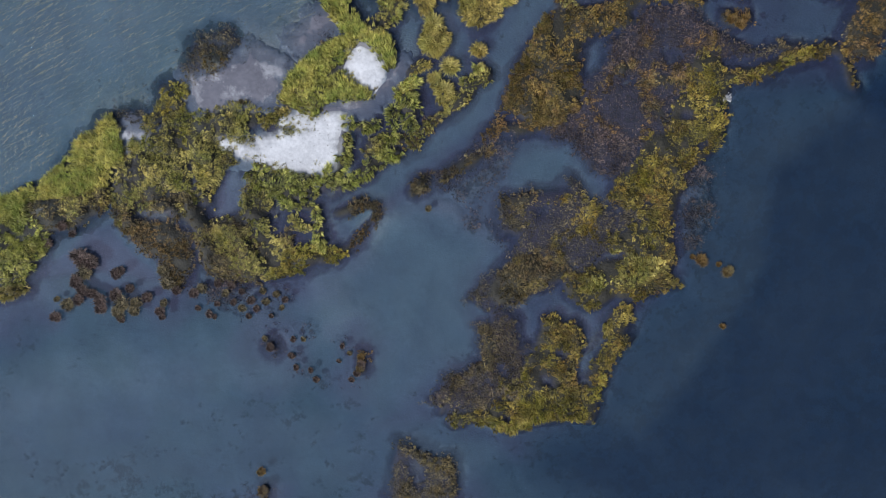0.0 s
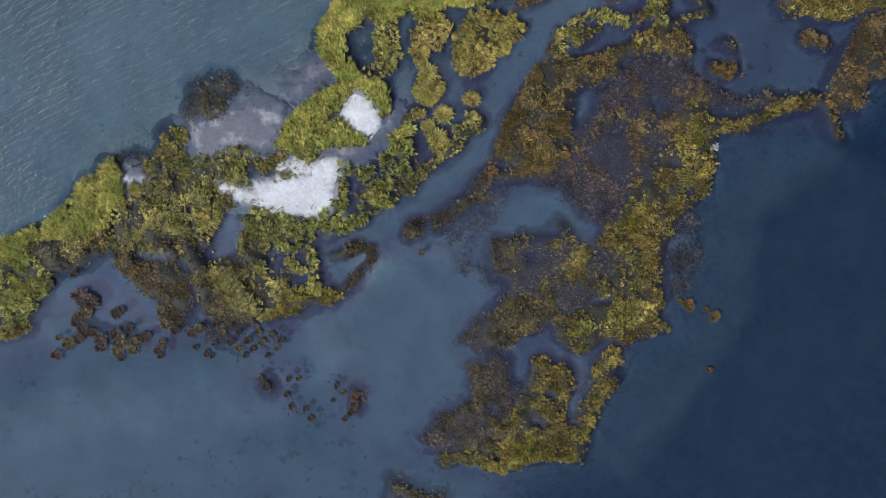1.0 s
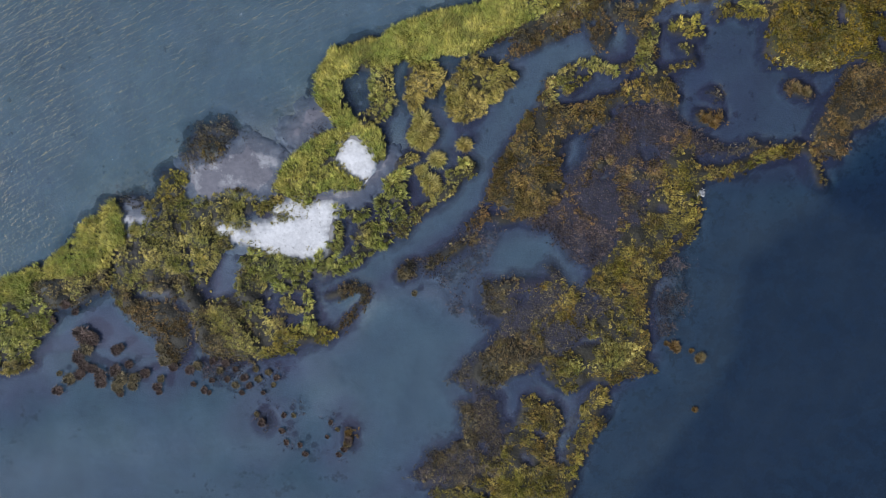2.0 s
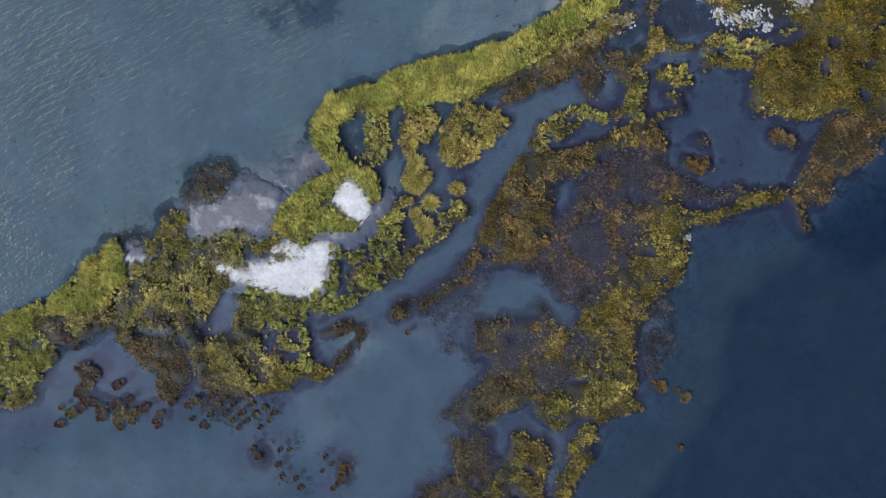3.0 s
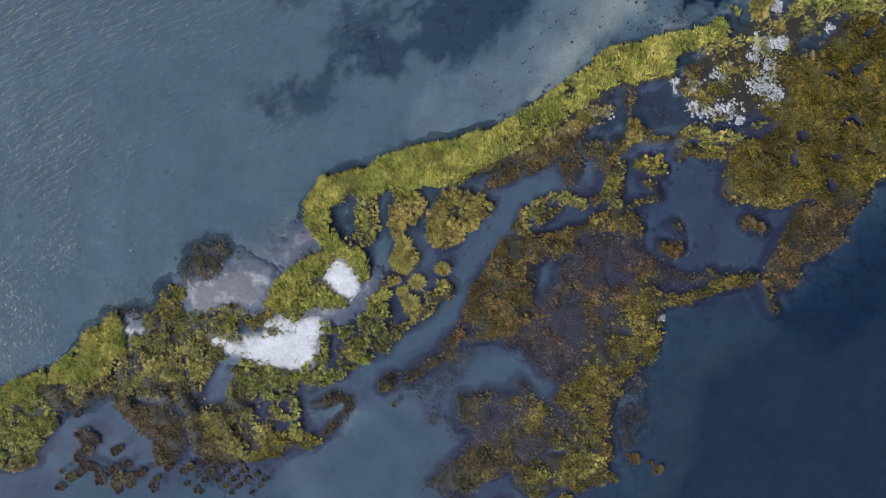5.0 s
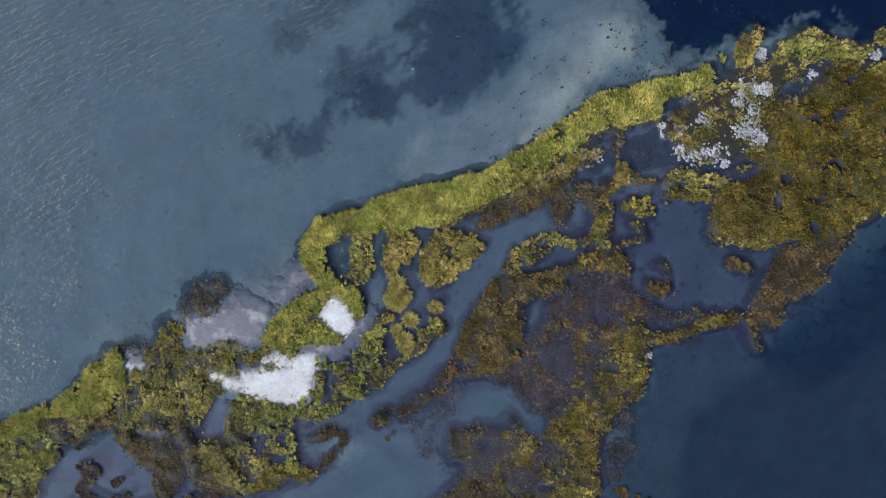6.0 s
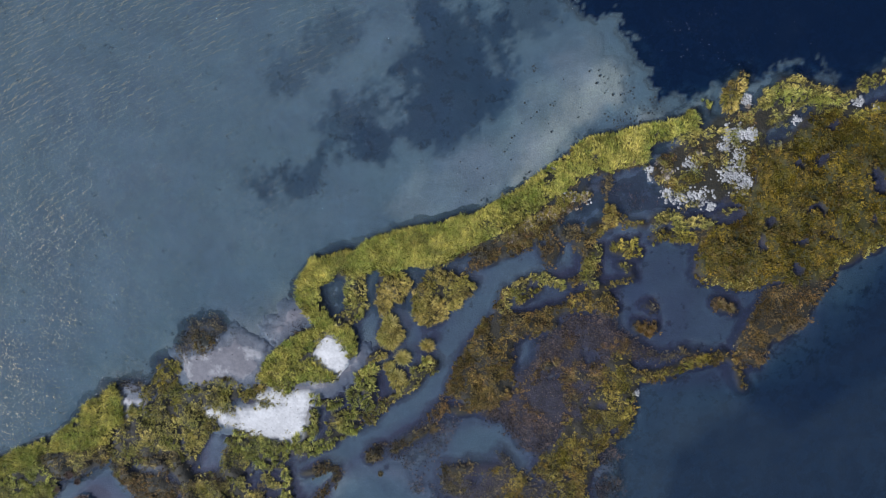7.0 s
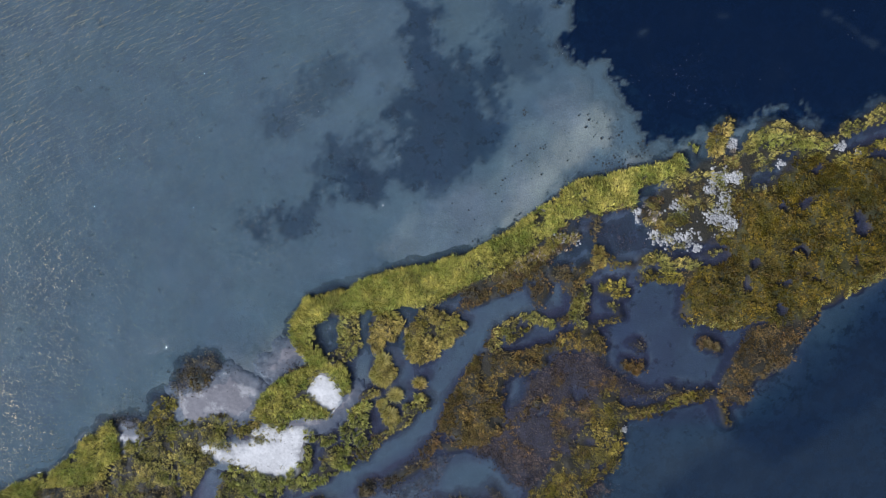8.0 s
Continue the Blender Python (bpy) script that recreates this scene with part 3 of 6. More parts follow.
bed('neck_head_tips', 'straw', 'ridge', [(37.1, 56.6, 0.6), (37.7, 53.8, 0.6), (35.3, 52.2, 0.6)])
bed('neck_bar', 'gold', 'ridge', [(39.5, 53.2, 0.6), (41.8, 53.4, 0.6), (43.9, 53.3, 0.5)])
bed('neck_islet', 'lime', 'ridge', [(39.7, 49.7, 0.9), (41, 49.2, 1.2), (41.7, 50.2, 0.6)])
bed('bar', 'mixed', 'ridge', [(45.2, 54.1, 1), (47.9, 54.9, 1), (49.7, 53.5, 0.8), (52.4, 54.2, 0.8), (54.4, 53.9, 0.8), (56.2, 55.6, 0.6), (58.2, 56.6, 0.6)])
bed('bar_foot', 'lime', 'ridge', [(45.4, 51.4, 0.9), (47.3, 52, 0.8), (49.4, 51.3, 0.7), (51.9, 51.4, 0.7)])
bed('bar_foot', 'umber', 'ridge', [(52.9, 51, 1), (54.7, 53.6, 0.8)])
bed('bar_crest', 'lime', 'ridge', [(57.4, 58.1, 0.6), (59.8, 58.7, 0.8), (60.8, 59.3, 0.7)])
bed('neck_spur', 'amber', 'ridge', [(31.3, 42.4, 1), (31.9, 43.1, 0.8)])
bed('neck_spine', 'mixed', 'ridge', [(35.3, 48.3, 1), (34.2, 46.1, 1), (33.8, 43.9, 1), (34.8, 42.2, 0.8)])
bed('neck_arm', 'gold', 'ridge', [(33.9, 41.2, 0.7), (37, 41.7, 0.6), (39.3, 42.6, 0.5), (41.8, 43.8, 0.4)])
bed('neck_block', 'amber', 'ridge', [(30.7, 38.3, 1.3), (34, 38.9, 1.7), (37, 39.3, 1.7), (38.4, 37.9, 1.3)])
bed('neck_block', 'gold', 'ridge', [(31.4, 37.9, 0.8), (34.9, 38.8, 0.9), (37.5, 40.1, 0.8)])
bed('neck_block_lime', 'lime', 'ridge', [(31.4, 38.7, 0.6), (33.1, 40.1, 0.5)])
bed('neck_top', 'lime', 'ridge', [(38.5, 48.5, 0.8), (40.6, 48.1, 0.8), (42.5, 48.3, 0.7)])
bed('neck_top', 'mixed', 'ridge', [(39.4, 46.1, 0.4), (40.9, 45.6, 0.5)])
bed('east_hook', 'mixed', 'ridge', [(29.4, 41.8, 0.6), (28.2, 42.2, 0.5), (26.4, 43.2, 0.6), (24.1, 42.6, 0.9), (21.7, 41.4, 1.1), (19.8, 39.5, 0.9), (19.1, 37.3, 0.9)])
bed('hook_inside', 'lime', 'ridge', [(25, 41.1, 0.6), (23.5, 40, 0.5), (22.2, 38.5, 0.6)])
bed('hook_rim', 'rust', 'ridge', [(19.5, 40.8, 0.5), (18.7, 38.6, 0.5), (18.1, 36.2, 0.5), (16.1, 33.8, 0.5), (14.4, 31.1, 0.6), (12.7, 28.5, 0.6)])
bed('hook_body', 'amber', 'shore', [(17.8, 36), (20.9, 36.5), (23.5, 36.5), (26.2, 37.4), (29.2, 38.3), (30.1, 37.4), (28.8, 35.7), (29.8, 34.4), (27.6, 33.5), (25.4, 33), (22.8, 32.1), (21.5, 30.8), (21.1, 29), (21.6, 26.8), (19.8, 26.4), (16.7, 26.3), (14.1, 26.7), (12.3, 26.3), (11.4, 27.6), (12.7, 29.4), (14, 31.6), (15.3, 33.3), (16.5, 34.7)])
bed('hook_gold', 'gold_patch', 'shore', [(16.5, 34.7), (20.9, 35.1), (25.4, 33.9), (21.5, 30.8), (21.6, 26.8), (16.7, 26.3), (11.4, 27.1), (14, 31.6)])
bed('east_rust', 'rust', 'shore', [(11.4, 26.4), (17.6, 26.3), (21.2, 25.7), (22, 22.9), (19.5, 20.2), (16, 18.5), (14.1, 18.3), (12.4, 20.1), (10.6, 20.8), (9.5, 22), (10.6, 24)])
bed('east_rust_dark', 'amber', 'shore', [(11.4, 26.4), (17.6, 26.3), (21.2, 25.7), (22, 22.9), (19.5, 20.2), (16, 18.5), (14.1, 18.3), (12.4, 20.1), (10.6, 20.8), (9.5, 22), (10.6, 24)])
bed('east_brown', 'brown', 'shore', [(29.7, 36.6), (33.2, 36.6), (38.4, 37.1), (39.8, 34.9), (41.7, 32.8), (43.9, 31.9), (45.6, 31.5), (46.1, 29.8), (44, 28.9), (38.7, 28.4), (38, 25.3), (35.4, 23), (34.7, 18.6), (31.2, 16.8), (29.5, 14.1), (26.9, 10.5), (25.1, 11.3), (23.3, 12.2), (21.5, 14.4), (20.1, 16.6), (17, 16.8), (15.1, 18.2), (16.9, 19.3), (20, 20.6), (22.1, 23.8), (22.1, 26), (24.3, 26.4), (25.5, 29.1), (25.4, 31.7), (28, 33), (29.8, 34.4)])
bed('brown_rust', 'rust_patch', 'shore', [(21.2, 25.5), (26.4, 28.2), (29.9, 28.7), (37, 27), (38, 25.3), (35.4, 23), (34.7, 18.6), (31.2, 16.8), (26.7, 18.5), (21.4, 18.9), (20, 20.6), (21.7, 22.9)])
bed('brown_rust', 'rust_patch', 'shore', [(30.7, 33.1), (38.6, 32.7), (43.9, 31.5), (43.1, 28.9), (38.8, 27.9), (30.8, 28.3)])
bed('brown_gold', 'umber', 'ridge', [(27.3, 27.3, 0.6), (29.5, 28.1, 0.5)])
bed('brown_gold', 'umber', 'ridge', [(30.5, 25.2, 0.6), (33.6, 25.7, 0.7), (37.1, 25.3, 0.7)])
bed('brown_gold', 'umber', 'ridge', [(31, 21.2, 0.6), (32.8, 22.1, 0.6), (34.7, 19.1, 0.7)])
bed('east_gold', 'gold', 'shore', [(37.9, 28.4), (40, 30), (42.2, 29.7), (43.2, 27.5), (43.7, 24), (43.4, 22.3), (43.4, 17.8), (41.9, 15.3), (39.3, 13.3), (37.6, 12), (37.6, 9.7), (36.4, 7), (36, 4.3), (36, 0.7), (36.4, -2), (35.4, -3.8), (37.1, -5.8), (33.7, -6.8), (30.6, -8), (27.4, -7.5), (24.8, -9.1), (23, -9.6), (20.7, -7.8), (19.3, -6), (19.7, -4.1), (22.8, -3.2), (25.5, -1.7), (29.1, -1.2), (26.3, 0.1), (27.2, 2.4), (30.7, 4.2), (29.7, 6), (26.1, 7.8), (26.9, 10.5), (29.5, 12.3), (30.4, 14.1), (31.2, 16.8), (34.7, 18.6), (35.4, 22.2), (38, 24.8)])
bed('gold_edge', 'lime', 'ridge', [(40.1, 28.4, 0.5), (41, 25.8, 0.7), (41.8, 23.1, 0.7), (42, 20.5, 0.6), (41.3, 18.3, 0.5)])
bed('gold_crest', 'lime', 'ridge', [(32.6, 13.7, 0.4), (31.4, 9.6, 0.5), (33.7, 7.4, 0.4), (32.5, 3.4, 0.7), (34.4, 1.1, 0.5), (29.9, 0.1, 0.5)])
bed('gold_crest', 'mixed', 'ridge', [(27.2, -0.4, 0.7), (30.9, -2.1, 1.1), (34.5, -2.5, 0.9), (30.1, -5, 1.1), (26.5, -5.1, 0.9), (22.9, -5.4, 0.9)])
bed('gold_russet', 'rust_patch', 'shore', [(33.8, 19.5), (40.8, 20.5), (39.3, 14.2), (35.9, 7.9), (36.1, 1.6), (33.4, 3.4), (32.2, 12.3)])
bed('east_dusk', 'dusk', 'shore', [(10, 8), (12.2, 8), (14, 8.9), (15.4, 8.5), (14.9, 6.7), (17.2, 7.2), (18.5, 7.6), (20.3, 9), (19.3, 10.4), (20.7, 11.3), (21.6, 9.9), (22.1, 7.7), (24.4, 6.8), (25.7, 5.5), (27, 7.8), (29.7, 6), (30.7, 4.2), (27.2, 2.4), (26.3, 0.1), (29.1, -1.2), (25.5, -1.7), (22.8, -3.2), (19.7, -4.1), (18.4, -5.5), (15.7, -6), (13, -7.9), (9.4, -8.9), (7.6, -9.8), (6.2, -8.5), (4.4, -8.1), (5.7, -6.2), (7.5, -4.8), (9.7, -3.4), (11.1, -1.5), (12.4, 0.3), (12.8, 2.1), (10.1, 2.5), (9.3, 4.8)])
bed('dusk_gold', 'gold_patch', 'shore', [(10, 8), (15.4, 8.5), (20.7, 9.5), (25.7, 5.5), (27.2, 2.4), (26.3, 0.1), (22.8, -3.2), (18.4, -5.5), (11.2, -7.9), (6.7, -8), (11.1, -3.4), (12.8, 2.1), (9.6, 3.9)])
bed('dusk_olive', 'umber', 'shore', [(11.1, -2), (14.7, -0.6), (19.2, -1.9), (21.9, -3.2), (18.4, -5.2), (15.7, -5.8), (13, -7.7), (9.4, -8.7), (7.1, -7.6), (8.4, -5.2)])
bed('dusk_tuft', 'umber', 'ridge', [(10.5, 7.1, 0.7), (12.3, 6.8, 0.8), (14, 7.8, 0.8)])
bed('dusk_tuft', 'umber', 'ridge', [(11, 4.4, 0.8), (11.9, 3.5, 0.8)])
bed('dusk_tuft', 'gold', 'ridge', [(23, 5.5, 0.7), (24.8, 5.5, 0.7), (22.6, 4.3, 0.5)])
bed('dusk_tuft', 'gold', 'ridge', [(19.4, 8.1, 0.5), (20.3, 7.9, 0.5)])
bed('south_dusk', 'dusk', 'shore', [(7.6, -9.4), (9.4, -8.9), (11.2, -9.8), (12.6, -11.6), (12.2, -13.4), (12.7, -14.8), (14.5, -15.3), (13.2, -17.1), (12.8, -19.9), (12.4, -23.7), (8.8, -23.7), (8.3, -25.6), (4.2, -25.7), (1, -26.2), (-1.8, -24.4), (-0.4, -22.5), (0.9, -20.6), (2.7, -19.7), (5, -18.7), (6.8, -17.3), (6.3, -15.4), (7.2, -13.5), (5.4, -12.2), (6.3, -11.7), (8.1, -12.6), (9, -10.7)])
bed('south_brown', 'brown', 'shore', [(8.5, -9.8), (11.7, -10.7), (12.2, -14.8), (13.2, -17.1), (12.4, -23.7), (8.8, -23.7), (4.2, -25.5), (0.5, -25.3), (-0.4, -23), (2.7, -20.1), (6.8, -17.7), (7.2, -13.5)])
bed('south_olive', 'umber', 'ridge', [(0.5, -25.8, 0.6), (3.2, -20.1, 0.5), (7.3, -18.2, 0.6), (8.1, -14.9, 0.6), (6.7, -12.6, 0.5)])
bed('south_olive', 'gold', 'ridge', [(9.8, -21.1, 0.8), (11.9, -21.3, 0.7), (11, -22.8, 0.5)])
bed('south_gold', 'gold', 'shore', [(15.8, -13.4), (16.2, -11.1), (18, -10.4), (19.9, -11.9), (21.2, -11.4), (22.2, -13.3), (23.1, -15.1), (21.8, -17), (21.4, -18.8), (21, -21.1), (22, -23), (23.8, -22), (24.2, -19.7), (23.2, -18.3), (25, -16.4), (26.3, -14.6), (25.3, -12.3), (26.2, -10.4), (27.5, -9), (28.8, -8.1), (30.2, -9), (29.4, -11.3), (28.5, -13.1), (29.9, -14.2), (27.7, -16.8), (26.4, -19.6), (25.1, -22.5), (25.2, -25.3), (23.9, -27.2), (21.6, -26.5), (18, -27.1), (15.2, -27.3), (13.4, -28.8), (11.6, -29.3), (9.3, -28.6), (8.4, -27.5), (5.6, -27.6), (4.2, -28.3), (2.4, -28.6), (1.3, -27.8), (1.5, -26.5), (4.2, -25.9), (8.3, -25.6), (8.8, -23.9), (12.4, -23.7), (13.2, -19.9), (13.6, -17.1), (15.4, -15.7)])
bed('south_rim', 'lime', 'ridge', [(2.4, -27.8, 0.6), (5.1, -26.8, 0.6), (8.8, -27.5, 0.7), (12, -27.9, 0.9), (16.1, -26.2, 0.9), (19.8, -26.1, 0.8), (23.4, -25.8, 1), (24.1, -23.9, 0.8), (25.5, -20.6, 0.6)])
bed('south_rim', 'lime', 'ridge', [(13.7, -19.9, 0.7), (15.1, -21.7, 0.9), (16.1, -24, 0.8), (13.4, -25, 0.7)])
bed('south_rim', 'straw', 'ridge', [(9.7, -27.9, 0.5), (12, -28.4, 0.6), (25.8, -12.7, 0.5), (26.6, -11.3, 0.5)])
bed('south_russet', 'amber', 'shore', [(18.5, -12.4), (22.2, -13.3), (22.3, -16.9), (20.5, -19.8), (23.3, -19.7), (27.7, -15), (26, -21.5), (18.8, -22.6)])
bed('west_branch', 'rust', 'ridge', [(14.4, 18.9, 1), (11.8, 18.3, 0.8), (9.1, 18.7, 0.9), (7, 17.2, 0.5)])
bed('branch_tail', 'thin', 'shore', [(6.7, 17.3), (8.9, 17.4), (10.7, 17.8), (12.5, 17), (10.8, 13.8), (9.5, 11.1), (7.7, 10.2), (5.5, 7.9), (3.7, 7), (2.3, 8.3), (0.5, 8.7), (-0.4, 10), (0.9, 12.3), (2.7, 13.7), (4.9, 15.5)])
bed('branch_tail_tuft', 'umber', 'ridge', [(0.8, 10.8, 0.5), (2.3, 12.1, 0.6), (4.5, 13.2, 0.7), (7.6, 15.1, 0.4)])
bed('branch_head', 'umber', 'ridge', [(-4.2, 8.6, 0.5), (-3.4, 9.7, 1), (-2.2, 10.7, 0.5)])
bed('branch_specks', 'thin', 'ridge', [(5.4, 5.2, 0.8), (5.1, 3.4, 0.8)])
bed('branch_specks', 'thin', 'ridge', [(8.5, 3, 0.5), (9.4, 1.6, 0.6)])
bed('east_weed', 'weed', 'shore', [(38, 12.4), (40.6, 13.8), (43.8, 11.6), (43.4, 8.9), (43.9, 7.1), (42.7, 5.3), (41.4, 2.6), (39.8, -1), (38.4, -0.6), (37.9, 3.4), (36.5, 5.2), (37.3, 7.9)])
bed('east_weed', 'thin', 'shore', [(37.1, 12), (39.7, 13.3), (41.6, 11.6), (41.7, 8.5), (42.7, 6.2), (41, 3.5), (39.8, -0.1), (38, -1.1), (36.6, 1.6), (36.4, 7)])
bed('east_arm', 'amber', 'ridge', [(43.6, 26.5, 1.1), (45.9, 26.2, 1), (48.5, 26.7, 0.9), (51, 28, 0.9), (53.6, 28.9, 0.9), (56.2, 29.7, 0.8), (58.8, 30.5, 0.9), (60.6, 30, 0.7), (61.6, 27.3, 0.6), (62.6, 24.7, 0.6)])
bed('arm_crest', 'lime', 'ridge', [(44.5, 26.2, 0.5), (48.5, 26.9, 0.4), (51.9, 28.2, 0.4), (56.2, 30.1, 0.4)])
bed('arm_fringe', 'dusk', 'ridge', [(44.6, 30.9, 0.8), (46.6, 29.5, 0.9), (50.1, 30.1, 0.6)])
bed('arm_fringe', 'umber', 'ridge', [(51.4, 30.7, 0.6), (54, 30.5, 0.5)])
bed('golden_mat', 'mat', 'shore', [(53.2, 45.3), (52.6, 44.8), (53.5, 49.5), (54.8, 51.6), (55.7, 53.6), (59.2, 53.7), (61, 55.8), (59.9, 57.8), (61.3, 59.3), (62, 62.8), (60.8, 65.7), (62.2, 66.8), (66.1, 67.4), (68, 68.5), (69.3, 71), (71.6, 73.5), (75.4, 74.4), (77.5, 72.8), (80.3, 73.9), (84.1, 74), (90.9, 75.8), (98.8, 75.1), (100.2, 59.5), (90.7, 55.1), (85.8, 52.4), (82.3, 49.7), (78.4, 48.1), (76.6, 45.5), (73.8, 44.4), (68.8, 44.1), (64.8, 43.5), (62.9, 42.9), (59.9, 42.7), (56.9, 43.1), (54.4, 43.5)])
bed('mat_gold', 'gold_patch', 'shore', [(54.7, 45.5), (56.3, 52.6), (61.7, 59.8), (62.8, 65.8), (69.9, 70), (75.5, 73.7), (84.1, 73), (97, 74.1), (98.2, 60.4), (85.8, 52.9), (77.4, 48.5), (67.7, 45.1)])
# strips of dark sedge stand in for shade in the mat's creases
bed('mat_crease_shade', 'umber', 'ridge', [(62.6, 53.9, 0.5), (63.9, 50.5, 0.7), (67.1, 47.1, 0.6), (70.6, 46.2, 0.7)])
bed('mat_crease_shade', 'umber', 'ridge', [(72.2, 65.2, 0.5), (75, 67.3, 0.5), (77.2, 64.4, 0.6)])
bed('mat_crease_shade', 'umber', 'ridge', [(69.7, 51.7, 0.4), (74.1, 52.9, 0.4), (78.6, 52.1, 0.4)])
bed('mat_rim', 'olive', 'ridge', [(54.3, 44, 0.6), (57.9, 43.4, 0.6), (62.9, 43.4, 0.6), (65.7, 46, 0.6)])
bed('mat_rim', 'olive', 'ridge', [(74.6, 45.9, 0.8), (77, 47.5, 0.8), (79.4, 48.8, 0.8), (82.2, 50.2, 0.8), (85.1, 51.9, 0.8), (90.7, 55.1, 0.9)])
bed('mat_dark', 'umber', 'shore', [(54, 49.5), (57.4, 50.7), (62.4, 49.9), (63.7, 45.9), (60.8, 43.8), (55.8, 44.4)])
bed('mat_shore', 'rust', 'shore', [(60.6, 33.1), (62.4, 36.3), (64.6, 39.4), (65.9, 42.8), (68.8, 44.1), (73.7, 44.9), (77.5, 45.3), (74.9, 42.4), (73.7, 38.3), (72.8, 36.7), (69.4, 35.9), (67.1, 32.7), (65.4, 28.8), (62.9, 28.9), (61, 30.4)])
bed('mat_shore_dark', 'dusk', 'shore', [(60.6, 33.1), (64.6, 39.4), (65.9, 42.8), (73.8, 44.4), (74.9, 42.4), (72.8, 36.7), (67.1, 32.7), (65.4, 28.8), (62.9, 28.9)])
bed('mat_far', 'rust', 'shore', [(78.5, 59.3), (83.4, 60.7), (88.2, 61.9), (94.4, 58.2), (89.7, 55.3), (85.8, 52.9), (80.9, 54.5), (78.8, 55.8)])
bed('mat_far_orange', 'rust_patch', 'shore', [(70.5, 61.2), (76.2, 64.4), (84.3, 61.8), (84.9, 53.9), (77, 53.5), (68.9, 56.2)])
bed('north_bush', 'straw', 'ridge', [(58.6, 79.3, 1.1), (57.3, 77.3, 1.5), (56.5, 74.9, 1.4)])
bed('bush_foot', 'rust', 'ridge', [(57.8, 73, 1.2), (60.4, 72.1, 1)])
bed('north_shore', 'mixed', 'ridge', [(62.4, 74.8, 0.8), (63.5, 76.6, 1), (66.3, 78.7, 1), (68.7, 79.1, 1), (71.2, 77.9, 1), (74.7, 77.5, 0.8), (76.2, 76.6, 0.8), (78.6, 77.6, 0.7), (80.4, 79.6, 0.9), (83.5, 80.8, 1.3), (88.4, 83.4, 1.6)])
bed('north_shore_green', 'green', 'ridge', [(64.7, 75.7, 0.8), (66.9, 76.9, 0.8), (71.3, 77.1, 0.6), (75.3, 76.3, 0.6)])
bed('north_back', 'lime', 'ridge', [(78, 72.8, 0.5), (80.8, 74.7, 0.7), (83.9, 76, 0.6), (86.9, 77.1, 0.7)])
bed('rubble_tufts', 'rust', 'ridge', [(46.5, 64.9, 1.1), (48, 64.5, 1)])
bed('rubble_tufts', 'rust', 'ridge', [(52, 66.1, 0.8), (52.7, 64.9, 0.9)])
bed('rubble_tufts', 'gold', 'ridge', [(47.3, 60.7, 0.8), (49.9, 61.1, 1), (52.7, 61.4, 0.9)])
bed('rubble_tufts', 'rust', 'ridge', [(44.7, 62.8, 0.6), (45.9, 61.9, 0.6)])
bed('rubble_green', 'olive', 'ridge', [(47.9, 67, 0.9), (49.8, 68.2, 1.1), (52.2, 69.3, 1.1), (54.6, 70.2, 0.8)])
bed('rubble_green', 'umber', 'ridge', [(49.9, 66.2, 0.8), (54.4, 68.4, 0.7), (55.9, 64.5, 0.6)])
bed('rubble_ground', 'bare', 'shore', [(43.2, 63), (46.4, 67.1), (52.1, 70.8), (56.8, 73.4), (62.2, 74.6), (65.5, 75.7), (71.3, 76.4), (75.3, 75.6), (83.2, 75.4), (80.3, 73.9), (71.6, 73.5), (68, 68.5), (61.8, 66.2), (61.7, 59.8), (55.9, 57.6), (46.9, 58.2)])
bed('rubble_ground', 'bare', 'ridge', [(17.4, 50, 0.8), (21.4, 51.6, 1), (25.3, 53.8, 1), (30.1, 56, 1)])
bed('sump_weed', 'weed', 'shore', [(36.5, 58.3), (40.8, 60.4), (44.9, 59.1), (46, 56.7), (40.2, 54.9), (36.7, 55.6)])
bed('pool_clumps', 'rust', 'ridge', [(57, 39.7, 0.9), (58.5, 39.5, 1), (60.1, 38.9, 0.8)])
bed('pool_clumps', 'rust', 'ridge', [(43.3, 35, 0.8), (44.7, 34.4, 1), (46, 34.9, 0.7)])
bed('pool_clumps', 'dusk', 'ridge', [(44.9, 38.9, 0.6), (45.8, 38.2, 0.6)])
bed('south_islet', 'dusk', 'shore', [(-6.8, -31.5), (-5, -31), (-3.7, -31.9), (-2.8, -33.1), (-0.5, -33), (1.3, -33.4), (2.6, -34.8), (3.1, -36.9), (2.2, -39.8), (1.3, -41.5), (-3.2, -42), (-6.8, -41.1), (-7.7, -38.8), (-7.2, -35.6)])
bed('islet_rim', 'umber', 'ridge', [(-6.1, -31.7, 0.6), (-4.6, -31.9, 0.6), (-2.8, -33.4, 0.5), (-1, -33.7, 0.7), (1.3, -34.3, 0.7), (2.4, -36.4, 0.6), (2.2, -38.7, 0.7), (-0.5, -38.7, 0.6)])
bed('islet_rim', 'umber', 'ridge', [(-5.2, -37.9, 0.5), (-5.4, -39.7, 0.5)])
bed('south_weed', 'weed', 'ridge', [(-37.7, -5.6, 1.2), (-33.3, -7.8, 1.4), (-30.7, -10.4, 1.4), (-28, -8.2, 1.6), (-26.3, -10.8, 0.8)])
bed('south_weed', 'weed', 'ridge', [(-26.2, -6, 0.8), (-24, -8.2, 1.1)])
bed('dark_weed', 'weed', 'ridge', [(-27.6, -14.4, 0.6), (-26.4, -15.3, 0.6)])
bed('dark_weed', 'brown', 'ridge', [(-26.4, -15.7, 0.6), (-25.7, -16.4, 0.6)])
bed('dark_weed', 'weed', 'ridge', [(-22.7, -13.6, 0.5), (-20.7, -14.5, 0.6)])
bed('dark_weed', 'weed', 'ridge', [(-22.7, -16.7, 0.7), (-22.3, -18.6, 0.6)])
